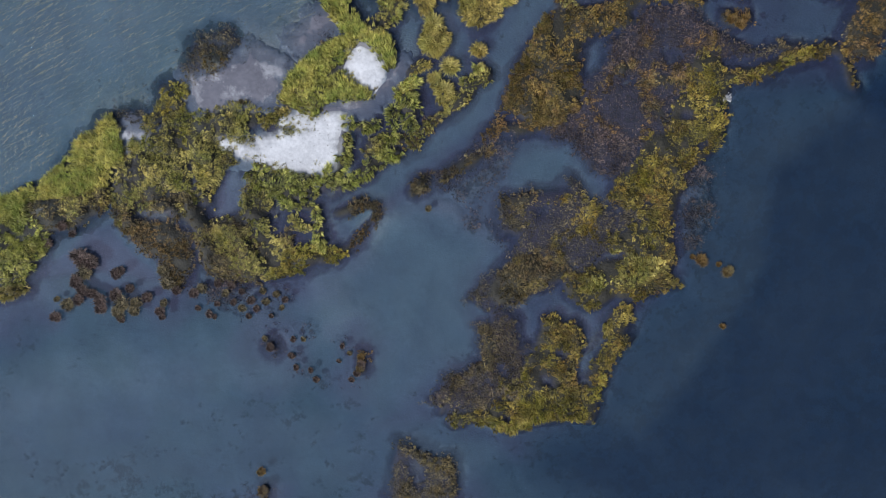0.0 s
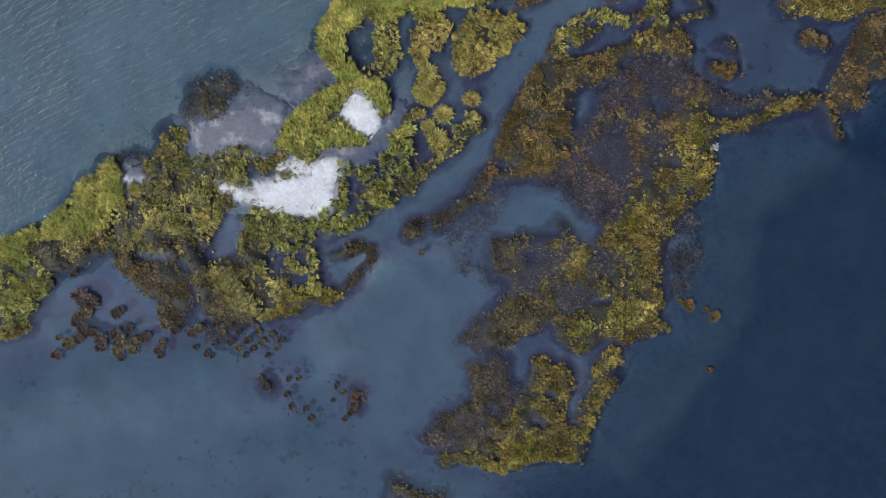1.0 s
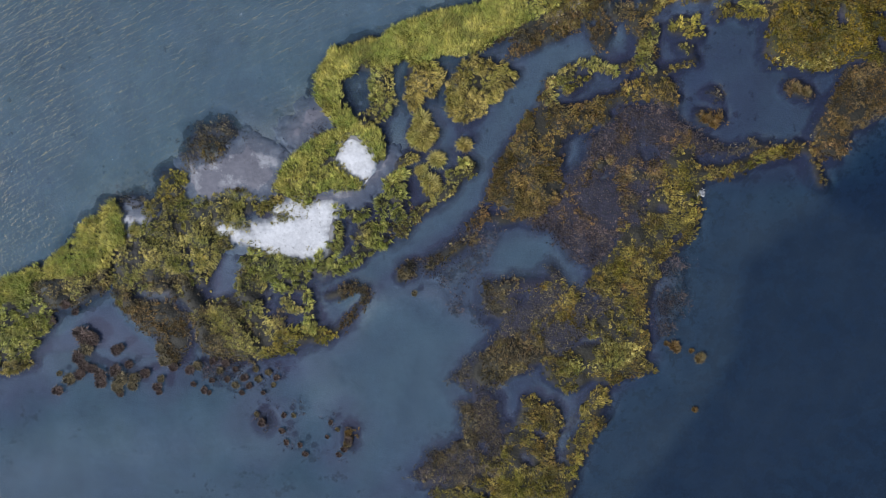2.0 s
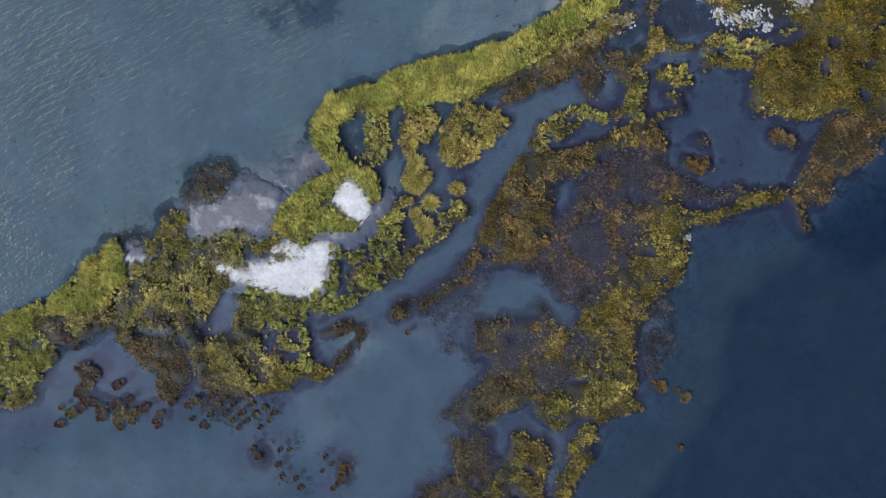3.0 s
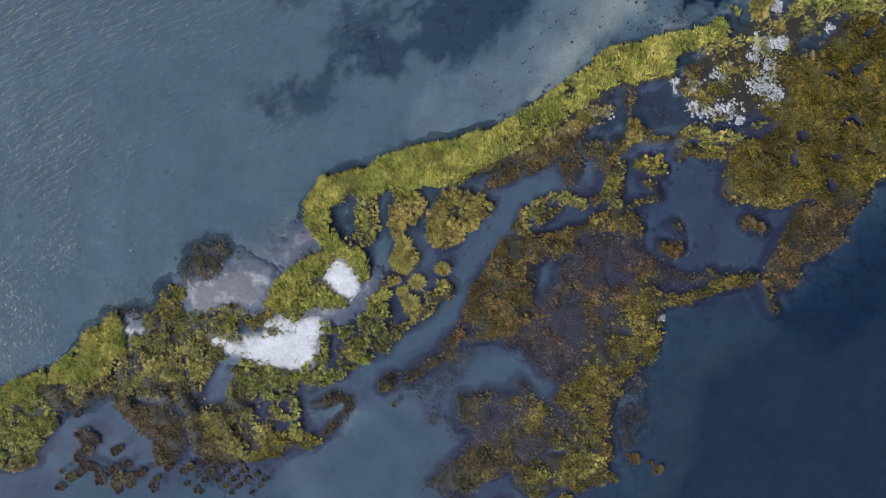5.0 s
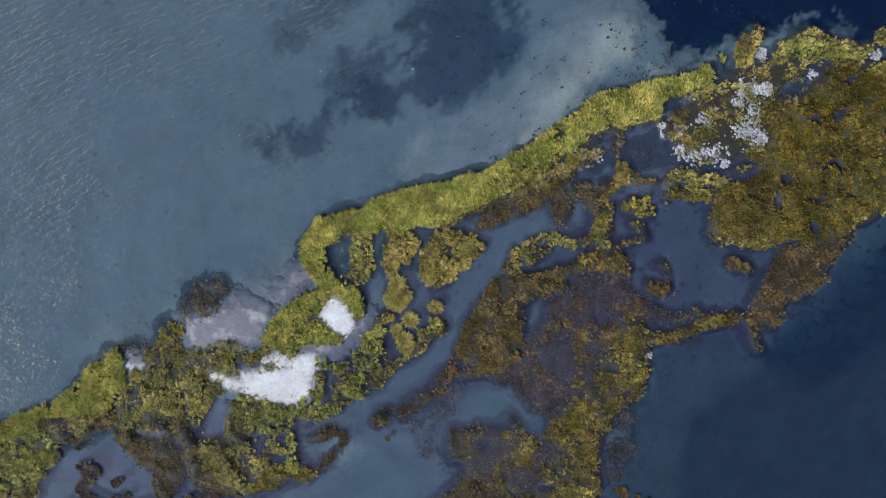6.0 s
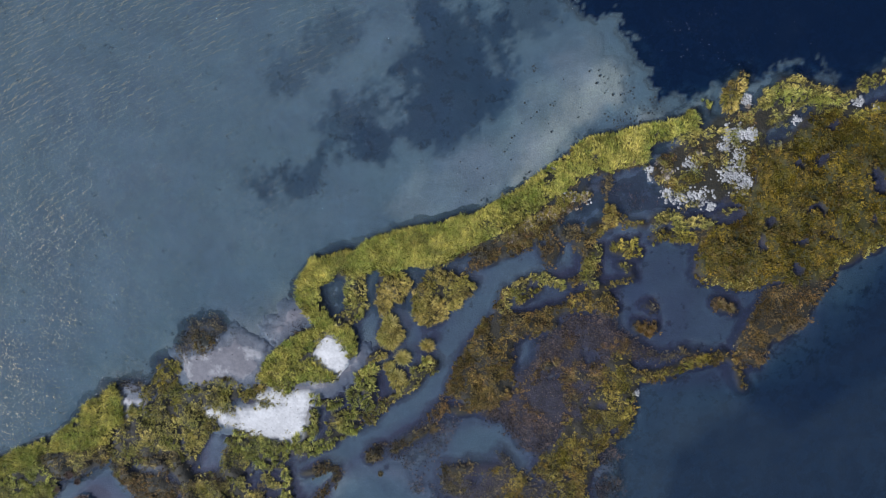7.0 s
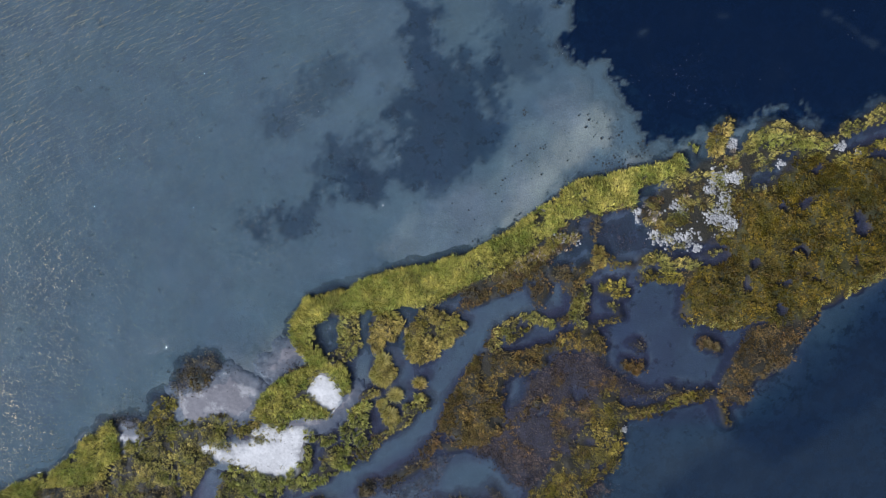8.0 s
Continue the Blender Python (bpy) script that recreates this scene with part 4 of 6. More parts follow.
bed('dark_weed', 'weed', 'ridge', [(-23, -20.2, 0.5), (-19.8, -20.1, 0.5)])
bed('dark_weed', 'weed', 'ridge', [(-18.6, -20.6, 0.6), (-18.5, -22, 0.6)])
bed('dark_weed', 'weed', 'ridge', [(-15.6, -14.6, 0.6), (-13.1, -16.3, 0.6)])
bed('dark_weed', 'rust', 'ridge', [(-12.2, -16.7, 0.5), (-12.3, -19, 0.6)])
bed('dark_weed', 'weed', 'ridge', [(-13.8, -20.9, 0.6), (-13.1, -20.5, 0.6)])
bed('dark_weed', 'weed', 'ridge', [(-24.2, -7.7, 0.7), (-23.8, -8.8, 0.7)])
bed('dark_weed', 'weed', 'ridge', [(-26.7, -9.1, 0.6), (-26.2, -10.5, 0.7)])
bed('shore_sedge', 'dusk', 'shore', [(-38.7, 27), (-38.3, 29.6), (-37.4, 31.4), (-35.1, 32.6), (-32.4, 33.3), (-31.1, 31.9), (-30.8, 30.9), (-32.4, 29.7), (-33.3, 27.9), (-35.1, 26.6), (-36.9, 27), (-37.9, 25.2), (-39.2, 25.5)])
bed('shore_weed', 'weed', 'shore', [(-38.8, 26.1), (-38.7, 29.6), (-37.4, 32), (-35.1, 33.2), (-32.4, 34), (-30.6, 32.4), (-29.7, 31.1), (-32.4, 29.3), (-33.3, 27.5), (-35.1, 26.4), (-36.9, 26.6), (-37.9, 24.8), (-39.5, 24.9)])
bed('shore_weed', 'weed', 'ridge', [(-45, 19.7, 0.9), (-44.2, 22.4, 1.1), (-42.8, 24.7, 1.1), (-40.1, 26.1, 0.8)])
bed('shore_sedge', 'dusk', 'ridge', [(-49.3, 20, 0.5), (-47.4, 19.7, 0.6), (-46.1, 20.2, 0.5)])
bed('shore_weed', 'weed', 'ridge', [(-52.5, 18.7, 0.5), (-50.8, 20.6, 0.7), (-48.8, 21, 0.7), (-46.1, 20.4, 0.8)])
bed('shore_weed', 'weed', 'ridge', [(-22.5, 28.9, 0.8), (-21.2, 30.3, 0.8), (-19, 31.6, 0.7), (-16.3, 33, 0.6)])
bed('shore_weed', 'weed', 'ridge', [(-20.3, 32.1, 0.5), (-18.8, 34.3, 0.5), (-17.2, 32.5, 0.5)])
bed('shore_weed', 'weed', 'ridge', [(-28.8, 31.1, 0.6), (-27.9, 27.5, 0.5), (-26.6, 24.5, 0.5)])
bed('shore_weed', 'weed', 'ridge', [(-18.5, 38.2, 0.5), (-16.8, 41.7, 0.5), (-15.4, 43.7, 0.5), (-11, 44.4, 0.4), (-6.6, 46, 0.4)])
bed('mud_edge', 'umber', 'ridge', [(-32, 22, 0.4), (-28.8, 22.2, 0.5)])
bed('south_weed', 'weed', 'ridge', [(-32.1, -40, 0.8), (-30.3, -39, 0.8), (-28, -38.1, 0.8), (-26.6, -39, 0.6)])
bed('south_tuft', 'rust', 'ridge', [(-27.9, -39, 0.7), (-28.1, -40.1, 0.8)])
bed('dome_rim', 'sparse', 'ridge', [(-13.4, 30.2, 0.4), (-14.5, 28.2, 0.7), (-14.2, 25.8, 0.7), (-12.2, 24.2, 0.7), (-9.5, 24.1, 0.4)])
bed('sand_rim', 'sparse', 'ridge', [(-32.9, 15.3, 0.5), (-29.8, 13.7, 0.5), (-26.2, 12.2, 0.5), (-21.6, 11.5, 0.5), (-18, 11.2, 0.5)])
bed('sand_rim', 'sparse', 'ridge', [(-32.5, 16.6, 0.6), (-28.9, 16.6, 0.6), (-25.2, 17.3, 0.5)])
pond('ridge', [(69.5, 65.6, 0.5), (69.7, 64.8, 0.5)])
pond('ridge', [(72.9, 65.6, 0.7), (74.4, 66.7, 0.8)])
pond('ridge', [(75, 71.6, 0.5), (76, 72.6, 0.5)])
pond('ridge', [(82.9, 63.9, 1.1), (84.3, 61.8, 1.2)])
pond('ridge', [(63.8, 51.3, 0.6), (64.4, 50.2, 0.6)])
pond('ridge', [(70.1, 47.2, 0.6), (71.1, 46.3, 0.6)])
pond('ridge', [(73.7, 57.8, 0.8), (74.4, 56.6, 0.7)])
pond('ridge', [(64.9, 54.5, 0.5), (65.4, 55, 0.5)])
pond('ridge', [(69.8, 51.2, 0.4), (71.7, 51.8, 0.4)])
pond('ridge', [(72.6, 52.9, 0.2), (74.6, 53.1, 0.2)])
pond('ridge', [(76.6, 52.3, 0.3), (78.1, 52, 0.3)])
pond('ridge', [(83.2, 57.3, 0.4), (83.6, 55.8, 0.4)])
pond('ridge', [(78.1, 52.1, 0.3), (76.1, 52.5, 0.3)])
pond('ridge', [(72.7, 57.8, 0.4), (71.3, 56.8, 0.4)])
pond('shore', [(-33, 12.1), (-31.4, 11.4), (-30, 10.3), (-30.3, 8.2), (-30.9, 6.4), (-31.5, 5.2), (-33, 4.8), (-34.2, 3.6), (-34.6, 5), (-34.4, 8.2), (-33.9, 10.9)])
pond('ridge', [(-47, 4.9, 0.5), (-45.2, 4.7, 0.5), (-41.7, 5, 0.4)])
pond('ridge', [(-38.5, 12.6, 0.5), (-38.2, 10.8, 0.4), (-37.8, 9, 0.3)])
pond('ridge', [(-38.7, 1.7, 0.4), (-38.3, -0.6, 0.5), (-37.2, -3.8, 0.5), (-35.7, -5.6, 0.5)])
pond('ridge', [(-24.9, 6.6, 0.5), (-24.5, 4.5, 0.5)])
pond('ridge', [(-20.2, 2, 0.5), (-20.2, 1.1, 0.5)])
pond('ridge', [(-26.2, 5.1, 0.4), (-25.7, 3.8, 0.4)])
pond('shore', [(-12.3, 39.2), (-10.3, 39.5), (-9.4, 38.5), (-9.5, 36.7), (-10.7, 35.7), (-11.5, 34.8), (-12.3, 35.2), (-13.3, 36.5), (-13.4, 37.8)])
pond('shore', [(22.2, 37.6), (24.3, 39.4), (26.1, 41.1), (28.7, 41.1), (30, 40), (29.6, 38.7), (26.1, 37.8), (23.5, 36.9), (22.2, 36.9)])
pond('ridge', [(20, 38.8, 0.4), (20.7, 39.1, 0.4)])
pond('ridge', [(23.8, 42, 0.3), (24.5, 41.8, 0.3)])
pond('shore', [(21.9, 30.4), (23.7, 31.7), (25.5, 31.3), (25.1, 29.5), (24.3, 26.9), (22.9, 26), (21.9, 27.3)])
pond('ridge', [(34.3, 30.1, 0.6), (36.1, 29.4, 0.6), (34.8, 27.9, 0.5)])
pond('ridge', [(28.1, 25.2, 0.5), (29.1, 25.6, 0.5)])
pond('ridge', [(37.3, 20.4, 0.4), (38.2, 20, 0.4)])
pond('ridge', [(44.2, 27.6, 0.4), (45.8, 28.4, 0.4)])
pond('ridge', [(39.6, 15.6, 0.4), (40.9, 16.2, 0.4)])
pond('ridge', [(30.2, 4.7, 0.4), (31.7, 4.7, 0.4)])
pond('ridge', [(25.5, -1.3, 0.4), (28.1, -0.8, 0.4)])
pond('ridge', [(20.6, -3.2, 0.4), (21.5, -3, 0.4)])
pond('ridge', [(31.5, 6.9, 0.3), (32.4, 6.5, 0.3)])
pond('shore', [(18, -8), (21.2, -8.4), (22.1, -9.9), (24.8, -9.9), (26.1, -8.8), (26.8, -9.9), (25.3, -12.3), (25.8, -14.6), (24.5, -16.4), (22.8, -18.8), (23.7, -21.1), (22.4, -21.6), (21.5, -20.7), (21.8, -17.4), (23.1, -14.6), (22.2, -12.3), (20.8, -11), (19, -11.5), (17.6, -10.1)])
pond('shore', [(11.7, -10.2), (13.5, -9.3), (14.2, -11.6), (14.5, -13.9), (12.7, -15.3), (11.8, -13.5)])
pond('ridge', [(16.5, -20.3, 0.4), (17.5, -22, 0.5)])
pond('ridge', [(18.6, -16.6, 0.5), (19.5, -16.8, 0.4)])
pond('ridge', [(9.8, -19.1, 0.7), (10.5, -20, 0.7)])
pond('ridge', [(9.9, -27, 0.4), (10.5, -27.1, 0.4)])
pond('ridge', [(14.4, -7.9, 0.7), (16.6, -7.4, 0.6)])
pond('ridge', [(15.4, 5.3, 0.6), (16.3, 6.3, 0.6)])
pond('ridge', [(27.5, 6, 0.6), (27.1, 5.1, 0.5)])
pond('shore', [(-18, 9.3), (-14.4, 8.5), (-16.2, 6.6), (-16.6, 4.4), (-13.4, 4), (-12.3, 3.1), (-13.9, 1.2), (-16.1, 0.2), (-17.5, 0.7), (-18.2, 4.3)])
pond('shore', [(50.9, 73.7), (52.8, 75.2), (53.7, 73.3), (53.3, 70.8), (52, 71.7)])
pond('ridge', [(44.1, 64.8, 0.5), (45.6, 66.6, 0.5), (47.8, 67.9, 0.4)])
pond('ridge', [(31.1, 60.5, 0.3), (32.9, 60.4, 0.4), (34.2, 59.2, 0.6), (34.2, 57.7, 0.4)])
pond('shore', [(-5, -33.7), (-2.8, -33.7), (-1.9, -35.5), (-2.3, -37.8), (-4.1, -37.9), (-4.8, -35.6)])
pond('ridge', [(54.6, 55.3, 0.5), (56.6, 54.8, 0.6)])
pond('ridge', [(58.1, 54.9, 0.5), (59.5, 55.4, 0.4)])
shoal(0.55, 'shore', [(6.9, 48.6), (13.8, 53.5), (20.7, 58.9), (26.6, 63.2), (30.4, 66.5), (31.9, 68.2), (37.3, 70.5), (39.1, 73.4), (40.8, 79.5), (38.5, 84.3), (34.2, 88.1), (30.2, 88.9), (25.4, 83.7), (21.6, 79.6), (19.9, 73.5), (17.2, 68.4), (10.2, 65), (2.3, 60.6), (-1.6, 54.3), (0.6, 50.3)])
shoal(0.28, 'shore', [(16.7, 56.2), (23.6, 61.6), (28.9, 65.9), (31.3, 68.5), (37.8, 70.8), (42.3, 72), (44.2, 73.1), (41.1, 75), (38.7, 80.4), (35.5, 83.2), (31.6, 82), (27.9, 75.9), (23.3, 67.7)])
shoal(0.4, 'ridge', [(43.3, 71.4, 0.7), (50.3, 73.9, 0.6), (53.6, 77, 0.6)])
shoal(0.5, 'ridge', [(61, 78.2, 0.8), (65, 79.7, 0.7), (66.9, 80.1, 0.3)])
shoal(1.0, 'ridge', [(-58, -25.5, 8.1), (-39.8, -18.1, 7.2), (-19.2, -14.4, 5.3), (-2.4, -14.3, 6.2), (0.3, -3.6, 5.3)])
shoal(0.85, 'ridge', [(13.2, 11.3, 4.3), (19.3, 12.2, 3), (21.9, 10.5, 1.7)])
shoal(0.74, 'ridge', [(-13.8, -7.2, 4.4), (-5, -0.1, 4.4), (1.1, 3.4, 3.5)])
shoal(0.8, 'shore', [(-58.8, 3.2), (-51.7, 4.5), (-48.2, 0.6), (-43.9, -2.9), (-43.1, -5.6), (-51.2, -8.3), (-63.6, -7.5), (-62.6, -2.2)])
shoal(0.4, 'ridge', [(-12, 3.4, 2.2), (-15.5, 3.4, 1.8)])
deep(3.4, 1, 'shore', [(28.2, 105.4), (28.9, 93.8), (31.1, 89.4), (35.3, 87.6), (39, 83.9), (40.7, 80), (44, 76.1), (48.1, 74.6), (51.5, 77.4), (53.9, 78.5), (58.8, 80.8), (62.8, 81.4), (69.8, 81.2), (78, 79.6), (86.4, 84.5), (93.1, 90.7), (91.5, 108.2)])
deep(2.6, 3, 'shore', [(46, 13.6), (69, 25.8), (81.2, 41.6), (95.6, 52.6), (122.3, 60.9), (129.7, -9.5), (45.6, -13.6)])
deep(2.6, 10, 'shore', [(46.5, 22.5), (61.8, 21.7), (78.5, 25.9), (91.1, -40.6), (65.1, -50.1), (29.2, -46.8), (16.4, -31.3), (27, -27.6), (30.3, -17.6), (38.8, -8.7), (45.4, 3.6)])
deep(1.5, 3, 'ridge', [(-67.6, -16.5, 4.5), (-74.9, -17.5, 5.4)])
stained('ridge', [(44.9, 46.2, 6.1), (49.4, 40.1, 7.2), (55.9, 36.3, 5.1)])
stained('ridge', [(-59.8, 0.5, 3.6), (-53.7, -3, 4.4), (-46.6, -3, 3.6)])
sand('sand_flat', 'shore', [(-33.6, 16), (-30.7, 14.6), (-28, 13.1), (-25.2, 12), (-22.5, 11.6), (-19.8, 11.7), (-18, 11.4), (-16.4, 12.2), (-15.8, 14.3), (-15.3, 17), (-14.7, 19.3), (-14, 20.2), (-15.3, 20.6), (-18, 19.8), (-20.3, 20.2), (-22.5, 20), (-23.9, 19.2), (-21.6, 18.6), (-19.8, 18.2), (-21.2, 17.4), (-23.9, 17.3), (-26.1, 16.7), (-28.9, 16.1), (-31.6, 16.1)])
sand('sand_dome', 'shore', [(-13.9, 29.6), (-12, 30.5), (-9.9, 29.8), (-8.8, 28), (-8.6, 25.7), (-10, 24.2), (-11.8, 24.4), (-13.7, 25.5), (-14.6, 27.4)])
drift(0.85, 'shore', [(0.7, 98.4), (6.7, 98.7), (6.4, 92.8), (9.2, 88), (16, 91.2), (18.3, 85.4), (16.6, 79.4), (17.8, 76.4), (14, 71.3), (10.1, 68.1), (4, 66.8), (-1.9, 64), (-6, 63.3), (-10.1, 64.1), (-6.2, 68.4), (-0.1, 69.6), (1.7, 74.7), (-1.5, 79.6), (2.3, 83.7), (1, 90.6)])
drift(0.75, 'shore', [(-12.4, 74.1), (-6.4, 75.4), (-2.3, 72.6), (-6.2, 68.4), (-11.1, 65.1), (-13.9, 57.9), (-19.9, 53.5), (-26, 51.2), (-25.1, 55.3), (-16.1, 61.8)])
drift(0.55, 'shore', [(16.6, 99.1), (24.6, 99.4), (27.9, 92.7), (29.2, 87.9), (19.4, 84.5), (16.1, 89.3)])
drift(0.5, 'shore', [(-24.7, 77.6), (-18.8, 82.8), (-10.9, 89.1), (-6.9, 87.3), (-14.6, 78), (-20.5, 71.7)])
sump('shore', [(35.7, 59.9), (39.8, 61.7), (43.2, 63), (45.4, 59.6), (53.9, 57.7), (52.9, 55.5), (45.1, 55.9), (39.2, 54.3), (35.2, 55.5), (32.3, 53.1), (30.8, 53.5), (33.1, 56.6)])
sump('ridge', [(43.4, 64, 0.5), (45.4, 66.6, 0.6), (47.8, 67.9, 0.4)])
sump('ridge', [(51.9, 74.2, 0.6), (52.8, 71.8, 0.7)])
sump('ridge', [(64.5, 69.3, 1.2), (67.8, 71.9, 0.9), (70.5, 74.9, 0.7)])
murk(0.66, 0.25, 1.5, 'ridge', [(-15.2, 2.6, 1.1), (-7.2, 10.8, 1.8), (-1.8, 15.4, 1.6), (4.4, 19.5, 2), (8.3, 25.3, 2), (10.9, 32.4, 2.1), (14.3, 37.7, 1.9), (19, 43.8, 1.9), (25.9, 45.2, 1.4), (29.4, 46.5, 0.9)])
murk(0.60, 0.3, 1.2, 'ridge', [(-5.1, 28.3, 1.1), (-5.6, 30.9, 1.1), (-4.2, 33.1, 1.1), (2.4, 31.4, 1.2), (3.4, 27, 0.9), (-5.5, 26.1, 0.7)])
murk(0.25, 0.9, 2.0, 'shore', [(42.5, 44), (46.7, 49.2), (51, 49.2), (52.1, 44.1), (55.7, 41.6), (64.3, 41.7), (59.3, 38.2), (59.6, 32.5), (51.7, 32), (48.3, 30.7), (43, 32.8), (39.8, 34.5), (39.7, 38.8)])
murk(0.72, 0.8, 1.2, 'shore', [(-57.9, -0.4), (-55.5, 2.4), (-50.9, 4.7), (-48.6, 0.6), (-46.4, -1.6), (-44.1, -3.4), (-43.2, -5.7), (-47.3, -5.3), (-52.9, -4.5), (-57.5, -4.6), (-63.1, -5.6), (-64, -4.7), (-60.7, -1.9)])
murk(0.46, 0.95, 1.0, 'shore', [(-18, 9.3), (-14.4, 8.5), (-16.2, 6.6), (-16.6, 4.4), (-13.4, 4), (-12.3, 3.1), (-13.9, 1.2), (-16.1, 0.2), (-17.5, 0.7), (-18.2, 4.3)])
murk(0.78, 0.9, 0.8, 'shore', [(-33, 12.1), (-31.4, 11.4), (-30, 10.3), (-30.3, 8.2), (-30.9, 6.4), (-31.5, 5.2), (-33, 4.8), (-34.2, 3.6), (-34.6, 5), (-34.4, 8.2), (-33.9, 10.9)])
murk(0.60, 0.2, 2.5, 'shore', [(10.3, 14.7), (14.3, 16.1), (19.7, 15.7), (22.4, 13.1), (24.3, 9.5), (24.3, 7.7), (22.1, 8.6), (20.6, 11.7), (18.4, 10.3), (16.3, 8.1), (12.7, 8.9), (10.9, 9.3), (9, 10.2)])
murk(0.64, 0.15, 4.0, 'shore', [(-18, -4.8), (-14.3, -2), (-8.9, 2.7), (-3.5, 6.4), (2.8, 5.6), (8.3, 0.7), (9.3, -2.5), (4.8, -5.3), (4, -9), (5.9, -15.4), (4.1, -17.8), (-1.4, -21.2), (-5, -25), (-10.5, -27.9), (-12.4, -21.4), (-8.7, -15.7), (-14.3, -10.3)])
murk(0.52, 0.2, 3.0, 'shore', [(-70.3, -32.1), (-70, -20.7), (-51.3, -20.3), (-30.8, -23.6), (-10.5, -28.9), (-1.3, -27.7), (9.8, -31.2), (4.4, -38), (-70.5, -39.8)])
murk(0.70, 0.2, 5.0, 'ridge', [(-77.1, -27.5, 5.5), (-60.6, -23.7, 5), (-42.5, -20.8, 4), (-26.4, -19.8, 2.7)])
murk(0.55, 0.6, 1.6, 'shore', [(-1.7, 10), (0.9, 12.3), (4.9, 15.1), (8, 16.9), (11.6, 16.5), (10.8, 12.9), (9.5, 10.2), (10.9, 7.5), (8.3, 3), (3.8, 2.9), (1.9, 6.5), (-1.3, 7.3)])
murk(0.42, 0.6, 1.2, 'shore', [(21.9, 30.4), (23.7, 31.7), (25.5, 31.3), (25.1, 29.5), (24.3, 26.9), (22.9, 26), (21.9, 27.3)])
murk(0.45, 0.8, 1.0, 'shore', [(18, -8), (21.2, -8.4), (22.1, -9.9), (24.8, -9.9), (26.1, -8.8), (26.8, -9.9), (25.3, -12.3), (25.8, -14.6), (24.5, -16.4), (22.8, -18.8), (23.7, -21.1), (22.4, -21.6), (21.5, -20.7), (21.8, -17.4), (23.1, -14.6), (22.2, -12.3), (20.8, -11), (19, -11.5), (17.6, -10.1)])
murk(0.26, 0.0, 2.0, 'shore', [(43.8, 23.2), (43.6, 17), (40.6, 14.2), (38.4, 12), (39.5, 8), (38.9, -0.1), (38.1, -4.7), (32, -9.4), (31.2, -13.1), (28.7, -19.6), (26.6, -26.2), (31.7, -29.8), (40.4, -18.4), (48.8, -3.6), (50.8, 12.6), (63.6, 21.7), (62.6, 23.4), (47.7, 24.1)])
murk(0.07, 0.0, 2.5, 'shore', [(92.9, 53.2), (85.9, 51.4), (79.5, 47.1), (75.5, 40.9), (73.9, 35.8), (68.2, 31.5), (64.6, 25.7), (63.9, 21.5), (71.7, 17.8), (87.7, 28.8), (94.4, 35.2)])
murk(0.22, 0.0, 2.5, 'ridge', [(42.3, 94.3, 0.4), (45.7, 96.9, 0.6), (51.5, 98.7, 0.6), (57.5, 97.9, 0.4)])
murk(0.20, 0.0, 2.5, 'ridge', [(66.7, 88.5, 0.4), (70.4, 86.2, 0.6), (74.7, 82.9, 0.4)])
murk(0.22, 0.0, 3.0, 'ridge', [(75.3, 99.7, 0.6), (80.6, 96, 0.8), (85.6, 93.3, 0.8), (93, 91.7, 0.8)])
flat('shore', [(-37.9, 25.9), (-35.1, 26), (-32.9, 27.3), (-30.6, 28.7), (-28.8, 30), (-26.1, 29.2), (-24.2, 27.9), (-23.9, 26.3), (-24.8, 23.3), (-26.6, 22.4), (-28.8, 22.4), (-32.5, 22.3), (-35.2, 21.2), (-37, 21.2), (-38.1, 23.4)])
flat('ridge', [(-21.6, 31.3, 0.7), (-19.1, 33.7, 0.9), (-17, 34.6, 0.7)])
flat('ridge', [(-49, 17.3, 0.7), (-46.1, 17.3, 0.7)])
flat('ridge', [(-48.3, 15.7, 0.5), (-48.5, 14.6, 0.5)])
flat('ridge', [(-17.6, 21.1, 0.7), (-14.4, 21.7, 0.9), (-11.3, 22.3, 0.7)])
flat('ridge', [(-9.5, 23.8, 0.4), (-7.5, 25.9, 0.5), (-6.4, 27.8, 0.4)])
flat('ridge', [(-32.9, 15.7, 0.5), (-29.8, 15.2, 0.5), (-26.2, 14.6, 0.5), (-21.6, 15.1, 0.5)])
TUSSOCKS = [(-1, 33.9, 1.7), (-0.9, 31, 2), (5.9, 30, 1.4), (1.7, 27.6, 1.7), (0.6, 23.9, 1.7), (-0.9, 25.9, 1.1), (-47.2, 15.4, 0.9), (6.2, 27.5, 0.8)]
TAWNY_TUSSOCKS = [(40.4, -1.7, 1.4), (44.5, -3.4, 1.3), (43.1, -2.3, 0.6), (44, -11.9, 0.7), (39.1, -1.2, 0.7), (43.9, 34.7, 1.1), (45.2, 34, 1.1), (45.9, 34.9, 0.9), (57.8, 39.7, 1.1), (59.4, 39.2, 1.1), (-12.2, -17.2, 0.8), (-12.4, -19, 0.8), (-28.1, -35.7, 0.9), (-27.9, -38.8, 1.1)]
